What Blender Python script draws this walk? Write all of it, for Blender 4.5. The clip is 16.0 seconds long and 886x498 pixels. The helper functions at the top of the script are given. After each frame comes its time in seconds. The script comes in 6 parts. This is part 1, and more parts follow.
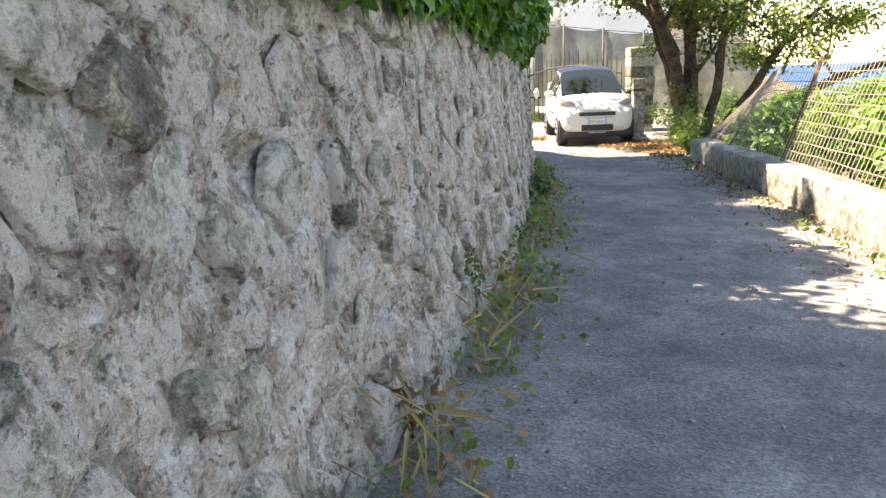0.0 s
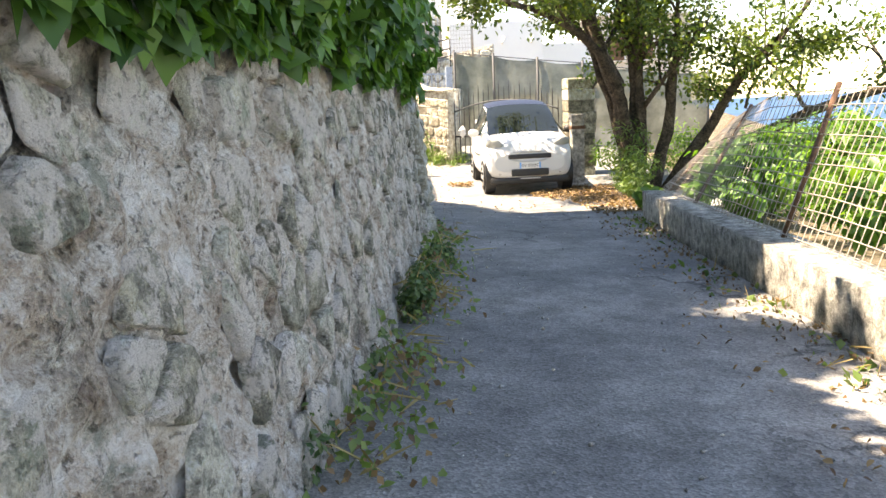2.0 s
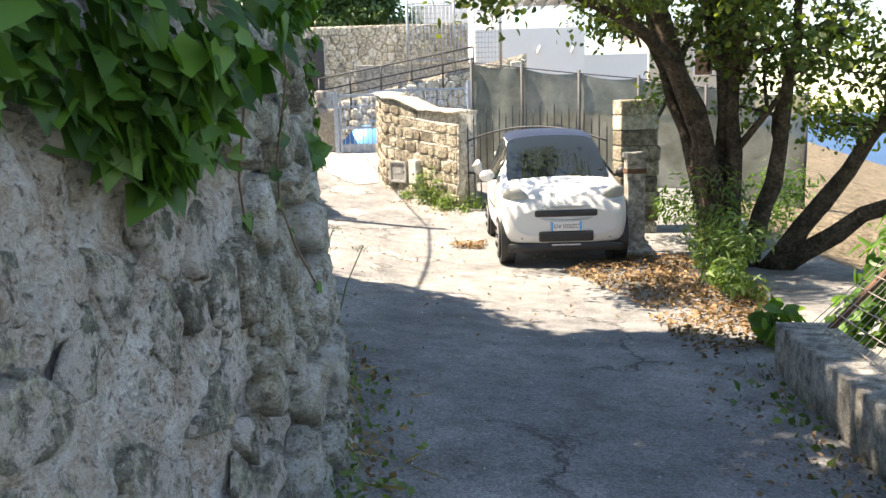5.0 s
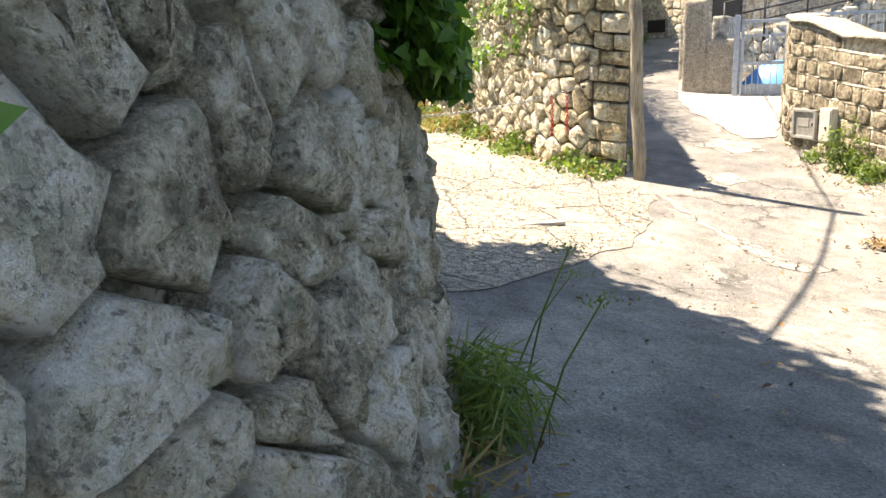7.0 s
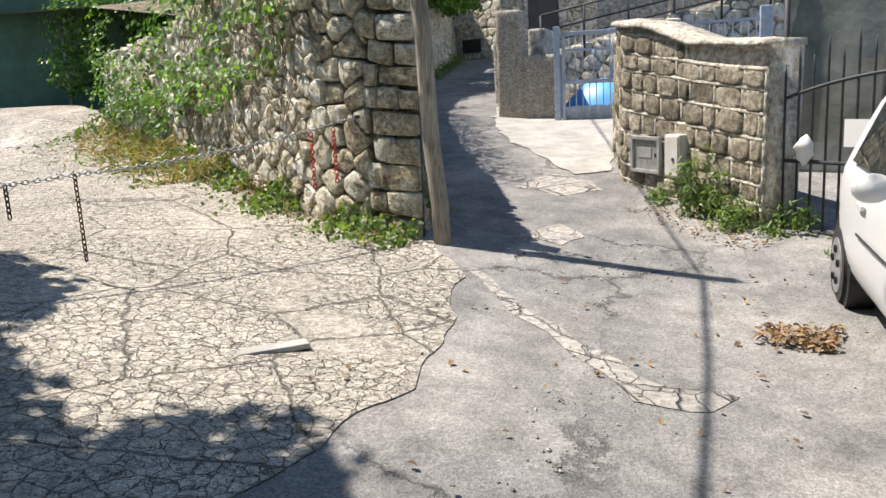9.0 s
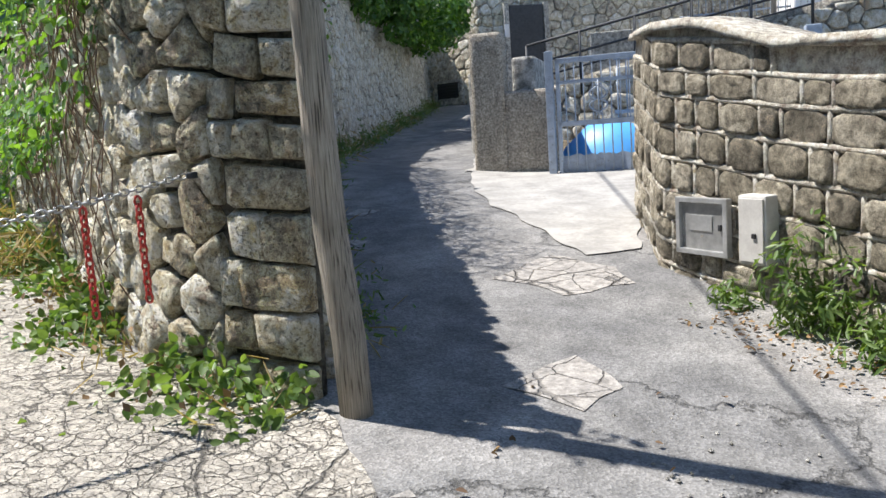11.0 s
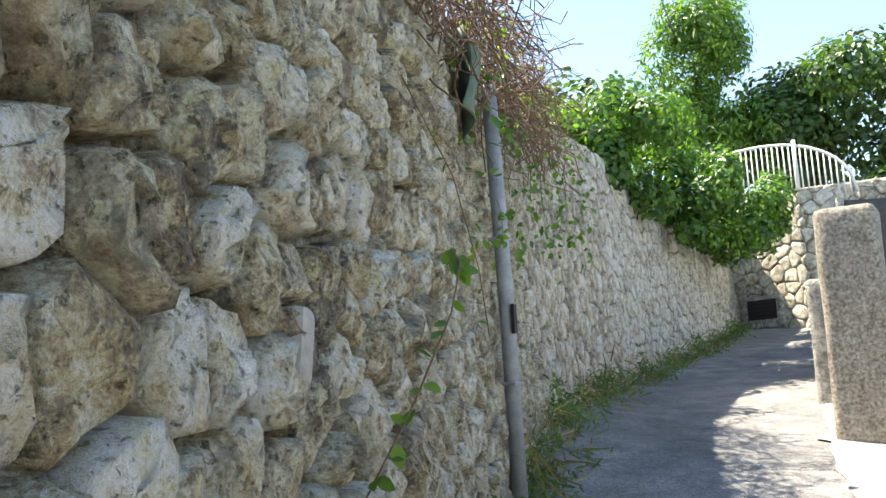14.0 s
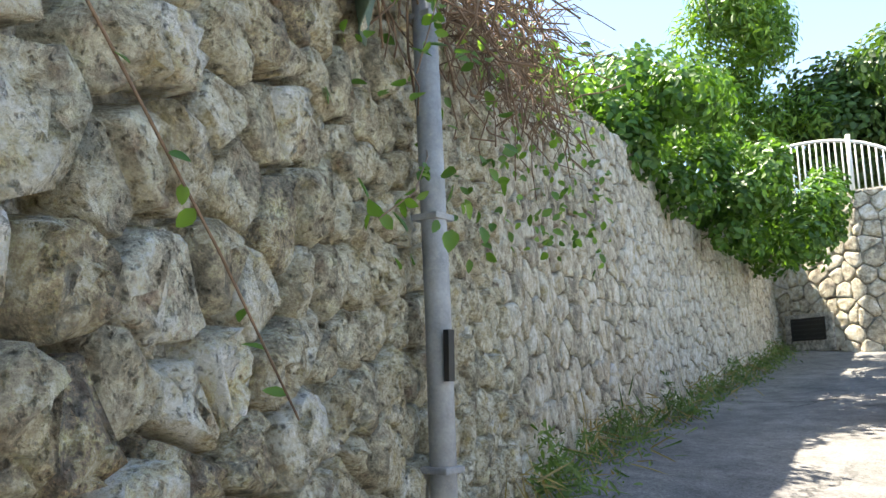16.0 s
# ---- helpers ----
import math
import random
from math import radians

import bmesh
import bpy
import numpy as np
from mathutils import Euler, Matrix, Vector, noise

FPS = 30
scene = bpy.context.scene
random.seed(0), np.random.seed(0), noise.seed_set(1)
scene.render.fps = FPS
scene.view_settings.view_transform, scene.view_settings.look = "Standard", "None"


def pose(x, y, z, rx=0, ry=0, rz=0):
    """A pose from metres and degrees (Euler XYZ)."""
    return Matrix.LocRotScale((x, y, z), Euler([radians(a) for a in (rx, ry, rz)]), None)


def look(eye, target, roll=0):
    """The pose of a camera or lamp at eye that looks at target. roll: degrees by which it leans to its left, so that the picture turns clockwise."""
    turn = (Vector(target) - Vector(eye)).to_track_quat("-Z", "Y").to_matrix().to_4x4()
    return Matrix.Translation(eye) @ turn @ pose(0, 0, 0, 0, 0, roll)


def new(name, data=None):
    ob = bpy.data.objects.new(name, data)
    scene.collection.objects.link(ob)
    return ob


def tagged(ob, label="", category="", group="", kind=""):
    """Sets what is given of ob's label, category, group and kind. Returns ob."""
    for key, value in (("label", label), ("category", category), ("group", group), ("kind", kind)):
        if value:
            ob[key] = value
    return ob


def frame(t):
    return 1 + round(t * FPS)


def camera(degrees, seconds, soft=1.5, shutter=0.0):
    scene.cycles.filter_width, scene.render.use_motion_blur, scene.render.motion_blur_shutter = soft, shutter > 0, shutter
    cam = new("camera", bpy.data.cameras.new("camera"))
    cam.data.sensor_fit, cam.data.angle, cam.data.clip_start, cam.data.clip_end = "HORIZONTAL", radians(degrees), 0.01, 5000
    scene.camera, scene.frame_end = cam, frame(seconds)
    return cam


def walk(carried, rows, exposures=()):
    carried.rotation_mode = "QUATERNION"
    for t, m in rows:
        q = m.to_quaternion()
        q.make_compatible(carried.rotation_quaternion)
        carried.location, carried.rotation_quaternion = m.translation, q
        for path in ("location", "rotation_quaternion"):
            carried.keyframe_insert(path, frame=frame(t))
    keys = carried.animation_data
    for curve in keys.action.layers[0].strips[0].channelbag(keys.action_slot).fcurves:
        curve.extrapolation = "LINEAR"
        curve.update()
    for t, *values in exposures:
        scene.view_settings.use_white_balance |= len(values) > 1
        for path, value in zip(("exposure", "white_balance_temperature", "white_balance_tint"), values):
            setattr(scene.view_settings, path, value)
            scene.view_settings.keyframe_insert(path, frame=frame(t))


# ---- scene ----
cam = camera(57.3, 16.0)
PATH = [
    (0, (-0.013, 0.113, 1.294), (-0.007, 2.065, 0.856), -2.3),
    (0.5, (0.148, 0.782, 1.298), (0.139, 2.733, 0.86), -3.1),
    (1, (0.395, 1.51, 1.274), (0.364, 3.471, 0.883), -2.9),
    (1.5, (0.615, 2.233, 1.275), (0.642, 4.199, 0.909), -2.8),
    (2, (0.783, 2.981, 1.254), (0.917, 4.944, 0.893), -2.7),
    (2.5, (0.995, 3.731, 1.251), (1.137, 5.696, 0.904), -2.4),
    (3, (1.128, 4.448, 1.239), (1.242, 6.418, 0.914), -2.4),
    (3.2, (1.184, 4.761, 1.257), (1.31, 6.733, 0.95), -2.5),
    (5.3, (1.786, 7.825, 1.478), (1.791, 9.795, 1.133), -1.2),
    (5.5, (1.916, 8.141, 1.491), (1.85, 10.107, 1.133), -1.3),
    (6, (1.972, 8.877, 1.459), (1.643, 10.809, 1.062), -1.7),
    (6.5, (1.946, 9.681, 1.373), (1.311, 11.527, 0.94), -1.5),
    (7, (1.946, 10.359, 1.352), (1.037, 12.084, 0.904), -1.8),
    (7.5, (1.81, 11.068, 1.355), (0.788, 12.732, 0.924), -3.2),
    (8, (1.738, 11.785, 1.341), (0.777, 13.495, 0.951), -3.8),
    (8.5, (1.595, 12.514, 1.297), (0.838, 14.322, 0.899), -3.9),
    (9, (1.504, 13.31, 1.267), (0.952, 15.19, 0.866), -3.1),
    (9.2, (1.461, 13.612, 1.262), (0.956, 15.505, 0.859), -2.8),
    (11.3, (0.82, 16.896, 1.115), (0.275, 18.808, 0.9), -4.4),
    (11.5, (0.73, 17.157, 1.141), (0.132, 19.059, 0.976), -4.6),
    (12, (0.573, 17.831, 1.173), (-0.143, 19.698, 1.146), -3.5),
    (12.5, (0.395, 18.398, 1.208), (-0.459, 20.206, 1.27), -3.2),
    (13, (0.247, 19.035, 1.189), (-0.693, 20.796, 1.314), -3.0),
    (13.5, (0.043, 19.564, 1.208), (-0.982, 21.27, 1.414), -2.8),
    (14, (-0.156, 20.02, 1.237), (-1.284, 21.643, 1.544), -2.3),
    (14.5, (-0.318, 20.47, 1.272), (-1.508, 22.032, 1.65), -1.4),
    (15, (-0.482, 20.975, 1.356), (-1.64, 22.542, 1.809), -0.6),
    (15.5, (-0.58, 21.387, 1.385), (-1.737, 22.96, 1.817), -1.0),
    (16, (-0.87, 21.812, 1.439), (-2.046, 23.397, 1.766), -0.9),
]
EXPOSURES = [(0.0, 2.55, 8600, 16), (3.0, 2.6, 8300, 15), (5.5, 2.03, 7800, 14), (7.0, 2.05, 8300, 15), (9.0, 1.15, 6800, 13), (11.3, 1.15, 6300, 12), (12.5, 1.65, 6600, 11), (14.0, 2.25, 7200, 10), (16.0, 2.35, 7300, 10)]
walk(cam, [(t, look(eye, target, roll)) for t, eye, target, roll in PATH], EXPOSURES)

# ---- world, sun ----
SUN_EL, SUN_AZ = radians(62), radians(-92)
world = bpy.data.worlds.new("sky")
scene.world = world
world.use_nodes = True
_n = world.node_tree.nodes
_sky = _n.new("ShaderNodeTexSky")
_sky.sky_type, _sky.sun_disc = "NISHITA", False
_sky.sun_elevation, _sky.sun_rotation = SUN_EL, SUN_AZ
_sky.altitude, _sky.air_density, _sky.dust_density, _sky.ozone_density = 150, 1.0, 0.05, 1.5
world.node_tree.links.new(_sky.outputs[0], _n["Background"].inputs[0])
_n["Background"].inputs[1].default_value = 0.092
_sl = bpy.data.lights.new("sun", "SUN")
_sl.energy, _sl.angle, _sl.color = 4.0, radians(0.6), (1.0, 0.955, 0.88)
_so = new("sun", _sl)
_so.matrix_world = look((-20 * math.cos(SUN_EL), 0.7, 20 * math.sin(SUN_EL)), (0, 0, 0))

# ---- small tools ----
rng = np.random.default_rng(7)


def table(rows, v):
    return np.interp(v, [a for a, _ in rows], [b for _, b in rows])


def part(name, bm, material, parent=None, label="", smooth=False):
    """Links a bmesh as one mesh object, under a thing or a part."""
    me = bpy.data.meshes.new(name)
    bm.to_mesh(me)
    bm.free()
    return link_mesh(name, me, material, parent, label, smooth)


def link_mesh(name, me, material, parent=None, label="", smooth=False):
    me.materials.append(material)
    if smooth:
        me.polygons.foreach_set("use_smooth", [True] * len(me.polygons))
    ob = new(name, me)
    if parent is not None:
        ob.parent = parent
    if label:
        ob["label"] = label
    return ob


def mesh_part(name, verts, faces, material, parent=None, label="", smooth=False):
    me = bpy.data.meshes.new(name)
    me.from_pydata([tuple(map(float, v)) for v in verts], [], faces)
    return link_mesh(name, me, material, parent, label, smooth)


def thing(name, label, category, m=None, group="", kind=""):
    ob = new(name)
    ob.empty_display_size = 0.1
    if m is not None:
        ob.matrix_world = m
    return tagged(ob, label, category, group, kind)


def add_box(bm, cx, cy, cz, sx, sy, sz, m=None, bevel=0.0):
    """A box with centre and size in the mesh's own axes."""
    t = Matrix.Translation((cx, cy, cz)) @ Matrix.Diagonal((sx, sy, sz, 1))
    if m is not None:
        t = m @ t
    made = bmesh.ops.create_cube(bm, size=1, matrix=t)["verts"]
    if bevel:
        edges = list({e for v in made for e in v.link_edges})
        bmesh.ops.bevel(bm, geom=edges, offset=bevel, segments=2, affect="EDGES", profile=0.6)


def box_bm(cx, cy, cz, sx, sy, sz, m=None, bevel=0.0):
    bm = bmesh.new()
    add_box(bm, cx, cy, cz, sx, sy, sz, m, bevel)
    return bm


def tube_data(pts, radii, sides=8, rough=0.0):
    """Verts and faces of a tapered tube along points."""
    pts = [Vector(p) for p in pts]
    if not hasattr(radii, "__len__"):
        radii = [radii] * len(pts)
    verts, faces = [], []
    ref = Vector((0.31, 0.72, 0.62))
    for i, p in enumerate(pts):
        d = (pts[min(i + 1, len(pts) - 1)] - pts[max(i - 1, 0)]).normalized()
        a = d.cross(ref)
        a = (a if a.length > 0.05 else d.cross(Vector((1, 0, 0)))).normalized()
        b = d.cross(a)
        for k in range(sides):
            w = 2 * math.pi * k / sides
            r = radii[i] * (1 + rough * noise.noise(p * 6 + Vector((k * 1.7, 0, 0))))
            verts.append(p + (a * math.cos(w) + b * math.sin(w)) * r)
    for i in range(len(pts) - 1):
        for k in range(sides):
            k2 = (k + 1) % sides
            faces.append((i * sides + k, i * sides + k2, (i + 1) * sides + k2, (i + 1) * sides + k))
    faces.append(tuple(range(sides))[::-1])
    faces.append(tuple((len(pts) - 1) * sides + k for k in range(sides)))
    return verts, faces


def tube(name, pts, radii, material, parent=None, label="", sides=8, rough=0.0):
    v, f = tube_data(pts, radii, sides, rough)
    return mesh_part(name, v, f, material, parent, label, True)


def tubes(name, lines, material, parent=None, label="", sides=5):
    V, F = [], []
    for pts, r in lines:
        v, f = tube_data(pts, r, sides)
        F += [tuple(i + len(V) for i in q) for q in f]
        V += v
    return mesh_part(name, V, F, material, parent, label, True)


# ---- materials ----
def nodes_of(name):
    m = bpy.data.materials.new(name)
    m.use_nodes = True
    t = m.node_tree
    return m, t, t.nodes["Principled BSDF"]


def tex(t, kind, scale, detail=4.0, coord="Object", rough=0.6):
    c = t.nodes.new("ShaderNodeTexCoord")
    n = t.nodes.new(kind)
    n.inputs["Scale"].default_value = scale
    if kind == "ShaderNodeTexNoise":
        n.inputs["Detail"].default_value = detail
        n.inputs["Roughness"].default_value = rough
    t.links.new(c.outputs[coord], n.inputs["Vector"])
    return n


def ramp(t, src, stops):
    r = t.nodes.new("ShaderNodeValToRGB")
    e = r.color_ramp.elements
    while len(e) < len(stops):
        e.new(0.5)
    for el, (p, c) in zip(e, stops):
        el.position = p
        el.color = (*c, 1) if len(c) == 3 else c
    t.links.new(src, r.inputs[0])
    return r


def mix(t, kind, fac, a, b):
    n = t.nodes.new("ShaderNodeMix")
    n.data_type, n.blend_type = "RGBA", kind
    for sock, v in ((n.inputs[0], fac), (n.inputs[6], a), (n.inputs[7], b)):
        if isinstance(v, (int, float)):
            sock.default_value = v
        elif isinstance(v, tuple):
            sock.default_value = (*v, 1)
        else:
            t.links.new(v, sock)
    return n.outputs[2]


def bump(t, bsdf, pairs):
    """Chains bumps: (height socket, strength, distance)."""
    last = None
    for h, s, d in pairs:
        b = t.nodes.new("ShaderNodeBump")
        b.inputs["Strength"].default_value, b.inputs["Distance"].default_value = s, d
        t.links.new(h, b.inputs["Height"])
        if last:
            t.links.new(last, b.inputs["Normal"])
        last = b.outputs[0]
    t.links.new(last, bsdf.inputs["Normal"])


def rocky(name, dark, mid, light, scale=1.0, rough=0.92, pits=0.5, lichen=None, vary=0.35, fine=0.012, wash=None):
    """Weathered stone or mortar: broad stains, lumps, pits, lichen and remains of limewash."""
    m, t, b = nodes_of(name)
    big = tex(t, "ShaderNodeTexNoise", 2.3 * scale, 5)
    med = tex(t, "ShaderNodeTexNoise", 9 * scale, 7, rough=0.68)
    sml = tex(t, "ShaderNodeTexNoise", 62 * scale, 5, rough=0.7)
    hol = tex(t, "ShaderNodeTexNoise", 33 * scale, 4, rough=0.6)
    col = ramp(t, big.outputs[0], [(0.3, dark), (0.5, mid), (0.7, light)]).outputs[0]
    # tone of the lumps, contrast raised to stand in for relief lost in shade
    col = mix(t, "OVERLAY", 0.75, col, ramp(t, med.outputs[0], [(0.36, (0.14, 0.14, 0.14)), (0.64, (0.86, 0.86, 0.86))]).outputs[0])
    col = mix(t, "OVERLAY", 0.5, col, ramp(t, sml.outputs[0], [(0.36, (0.18, 0.18, 0.18)), (0.64, (0.82, 0.82, 0.82))]).outputs[0])
    if lichen:
        ln = tex(t, "ShaderNodeTexNoise", 5.3 * scale, 8, rough=0.75)
        f = ramp(t, ln.outputs[0], [(0.55, (0, 0, 0)), (0.63, (0.75, 0.75, 0.75))]).outputs[0]
        col = mix(t, "MIX", f, col, lichen)
    info = t.nodes.new("ShaderNodeObjectInfo")
    tint = ramp(t, info.outputs["Random"], [(0, (0.5 - vary * 0.5,) * 3), (0.5, (0.5, 0.49, 0.46)), (1, (0.5 + vary * 0.5,) * 3)]).outputs[0]
    col = mix(t, "OVERLAY", 0.8, col, tint)
    if wash:
        wn = tex(t, "ShaderNodeTexNoise", 6.5, 9, rough=0.72)
        f = ramp(t, wn.outputs[0], [(wash[1] - 0.03, (0, 0, 0)), (wash[1] + 0.03, (0.95, 0.95, 0.95))]).outputs[0]
        col = mix(t, "MIX", f, col, wash[0])
    # pits: the shade inside them is multiplied into the colour, besides the bump
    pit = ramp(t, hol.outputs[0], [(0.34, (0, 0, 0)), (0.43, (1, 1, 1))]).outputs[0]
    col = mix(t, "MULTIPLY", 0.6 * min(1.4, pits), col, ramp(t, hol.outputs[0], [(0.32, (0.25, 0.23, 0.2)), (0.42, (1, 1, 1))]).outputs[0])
    t.links.new(col, b.inputs["Base Color"])
    b.inputs["Roughness"].default_value = rough
    b.inputs["Specular IOR Level"].default_value = 0.2
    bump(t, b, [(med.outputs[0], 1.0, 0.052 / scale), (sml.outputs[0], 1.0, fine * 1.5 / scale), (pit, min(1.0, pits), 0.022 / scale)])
    return m


def plain(name, col, rough=0.5, metal=0.0, var=0.25, scale=8.0, bmp=0.1, dirt=None):
    """Paint, metal, cement: a base colour with stains at two scales."""
    m, t, b = nodes_of(name)
    n1 = tex(t, "ShaderNodeTexNoise", scale, 5)
    n2 = tex(t, "ShaderNodeTexNoise", scale * 9, 4)
    c = mix(t, "OVERLAY", var, col, ramp(t, n1.outputs[0], [(0.3, (0.15,) * 3), (0.7, (0.85,) * 3)]).outputs[0])
    c = mix(t, "OVERLAY", var * 0.6, c, ramp(t, n2.outputs[0], [(0.3, (0.25,) * 3), (0.7, (0.75,) * 3)]).outputs[0])
    if dirt:
        n3 = tex(t, "ShaderNodeTexNoise", scale * 2.2, 8, rough=0.75)
        c = mix(t, "MIX", ramp(t, n3.outputs[0], [(0.55, (0, 0, 0)), (0.68, (0.8,) * 3)]).outputs[0], c, dirt)
    t.links.new(c, b.inputs["Base Color"])
    b.inputs["Roughness"].default_value, b.inputs["Metallic"].default_value = rough, metal
    if bmp:
        bump(t, b, [(n2.outputs[0], bmp, 0.01)])
    return m


def leafy(name, dark, light, translucent=0.35, rough=0.45):
    m, t, b = nodes_of(name)
    g = t.nodes.new("ShaderNodeNewGeometry")
    c = ramp(t, g.outputs["Random Per Island"], [(0, dark), (0.6, tuple((p + q) / 2 for p, q in zip(dark, light))), (1, light)]).outputs[0]
    big = tex(t, "ShaderNodeTexNoise", 1.4, 3)
    c = mix(t, "OVERLAY", 0.5, c, ramp(t, big.outputs[0], [(0.35, (0.3,) * 3), (0.65, (0.7,) * 3)]).outputs[0])
    t.links.new(c, b.inputs["Base Color"])
    b.inputs["Roughness"].default_value = rough
    tr = t.nodes.new("ShaderNodeBsdfTranslucent")
    warm = mix(t, "MULTIPLY", 1.0, c, (1.3, 1.35, 0.5))
    t.links.new(warm, tr.inputs[0])
    ms = t.nodes.new("ShaderNodeMixShader")
    ms.inputs[0].default_value = translucent
    t.links.new(b.outputs[0], ms.inputs[1])
    t.links.new(tr.outputs[0], ms.inputs[2])
    t.links.new(ms.outputs[0], t.nodes["Material Output"].inputs[0])
    return m


def asphalt():
    m, t, b = nodes_of("worn_asphalt")
    big = tex(t, "ShaderNodeTexNoise", 0.55, 4)
    med = tex(t, "ShaderNodeTexNoise", 3.5, 6, rough=0.7)
    agg = tex(t, "ShaderNodeTexVoronoi", 85)
    fine = tex(t, "ShaderNodeTexNoise", 160, 3)
    c = ramp(t, big.outputs[0], [(0.35, (0.15, 0.148, 0.145)), (0.52, (0.2, 0.195, 0.185)), (0.68, (0.29, 0.275, 0.255))]).outputs[0]
    c = mix(t, "OVERLAY", 0.7, c, ramp(t, med.outputs[0], [(0.3, (0.25,) * 3), (0.7, (0.75,) * 3)]).outputs[0])
    stone = ramp(t, agg.outputs["Color"], [(0.1, (0.25,) * 3), (0.9, (0.8,) * 3)]).outputs[0]
    c = mix(t, "OVERLAY", 0.55, c, stone)
    c = mix(t, "OVERLAY", 0.4, c, ramp(t, fine.outputs[0], [(0.3, (0.2,) * 3), (0.7, (0.8,) * 3)]).outputs[0])
    # dark cracks, warped
    warp = tex(t, "ShaderNodeTexNoise", 2.0, 6, rough=0.7)
    cr = t.nodes.new("ShaderNodeTexVoronoi")
    cr.feature = "DISTANCE_TO_EDGE"
    cr.inputs["Scale"].default_value = 0.42
    co = t.nodes.new("ShaderNodeTexCoord")
    mv = mix(t, "LINEAR_LIGHT", 0.35, co.outputs["Object"], warp.outputs[1])
    t.links.new(mv, cr.inputs["Vector"])
    crk = ramp(t, cr.outputs["Distance"], [(0.0, (0, 0, 0)), (0.012, (1, 1, 1))]).outputs[0]
    where = ramp(t, tex(t, "ShaderNodeTexNoise", 0.4, 2).outputs[0], [(0.5, (1, 1, 1)), (0.56, (0, 0, 0))]).outputs[0]
    crk = mix(t, "LIGHTEN", 1.0, crk, where)
    c = mix(t, "MULTIPLY", 0.6, c, crk)
    t.links.new(c, b.inputs["Base Color"])
    b.inputs["Roughness"].default_value = 0.88
    b.inputs["Specular IOR Level"].default_value = 0.25
    bump(t, b, [(med.outputs[0], 0.3, 0.02), (agg.outputs["Distance"], 0.6, 0.006), (crk, 0.7, 0.01)])
    return m


def crazed(name, dark, light, cell=5.5, gap=0.05, relief=0.015):
    """Old concrete broken into small rough flakes by a web of cracks."""
    m, t, b = nodes_of(name)
    warp = tex(t, "ShaderNodeTexNoise", 4.0, 5, rough=0.7)
    co = t.nodes.new("ShaderNodeTexCoord")
    mv = mix(t, "LINEAR_LIGHT", 0.06, co.outputs["Object"], warp.outputs[1])
    ed = []
    for s in (cell, cell * 2.3, 0.9):
        v = t.nodes.new("ShaderNodeTexVoronoi")
        v.feature = "DISTANCE_TO_EDGE"
        v.inputs["Scale"].default_value = s
        t.links.new(mv, v.inputs["Vector"])
        ed.append(v.outputs["Distance"])
    big = tex(t, "ShaderNodeTexNoise", 0.8, 5)
    sml = tex(t, "ShaderNodeTexNoise", 60, 5, rough=0.7)
    c = ramp(t, big.outputs[0], [(0.3, dark), (0.7, light)]).outputs[0]
    c = mix(t, "OVERLAY", 0.5, c, ramp(t, sml.outputs[0], [(0.3, (0.25,) * 3), (0.7, (0.75,) * 3)]).outputs[0])
    e1 = ramp(t, ed[0], [(0.0, (0, 0, 0)), (gap, (1, 1, 1))]).outputs[0]
    e2 = ramp(t, ed[1], [(0.0, (0.25,) * 3), (gap, (1, 1, 1))]).outputs[0]
    e3 = ramp(t, ed[2], [(0.0, (0, 0, 0)), (0.012, (1, 1, 1))]).outputs[0]
    where = ramp(t, tex(t, "ShaderNodeTexNoise", 0.9, 3).outputs[0], [(0.5, (0, 0, 0)), (0.66, (1, 1, 1))]).outputs[0]
    e12 = mix(t, "LIGHTEN", 1.0, mix(t, "MULTIPLY", 1.0, e1, e2), where)
    e = mix(t, "MULTIPLY", 1.0, e12, e3)
    c = mix(t, "MULTIPLY", 0.7, c, e)
    b.inputs["Roughness"].default_value = 0.9
    lump = tex(t, "ShaderNodeTexNoise", 17, 6, rough=0.65)
    c2 = mix(t, "OVERLAY", 0.5, c, ramp(t, lump.outputs[0], [(0.35, (0.2,) * 3), (0.6, (0.8,) * 3)]).outputs[0])
    t.links.new(c2, b.inputs["Base Color"])
    bump(t, b, [(lump.outputs[0], 0.9, relief), (sml.outputs[0], 0.5, 0.008), (e, 1.0, 0.02)])
    return m


M_asphalt = asphalt()
M_drive = crazed("crazed_concrete", (0.37, 0.34, 0.285), (0.53, 0.485, 0.41), 9.0, 0.038, 0.055)
M_apron = plain("pale_cement", (0.35, 0.335, 0.305), 0.85, 0, 0.4, 3, 0.5, dirt=(0.28, 0.265, 0.24))
M_patch = crazed("old_cement_patch", (0.25, 0.235, 0.215), (0.36, 0.335, 0.30), 1.6, 0.02)
M_soil = rocky("dry_soil", (0.10, 0.085, 0.06), (0.16, 0.13, 0.09), (0.22, 0.18, 0.13), 1.5)
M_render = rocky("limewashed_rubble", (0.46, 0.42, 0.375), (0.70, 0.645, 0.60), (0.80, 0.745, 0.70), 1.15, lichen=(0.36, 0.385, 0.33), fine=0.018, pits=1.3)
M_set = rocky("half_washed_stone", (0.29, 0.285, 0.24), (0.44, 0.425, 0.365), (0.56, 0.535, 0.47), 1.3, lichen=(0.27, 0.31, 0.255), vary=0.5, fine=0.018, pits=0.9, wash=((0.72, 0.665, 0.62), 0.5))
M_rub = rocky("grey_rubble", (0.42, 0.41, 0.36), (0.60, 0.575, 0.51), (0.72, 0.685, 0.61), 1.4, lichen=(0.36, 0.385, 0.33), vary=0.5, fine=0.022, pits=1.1)
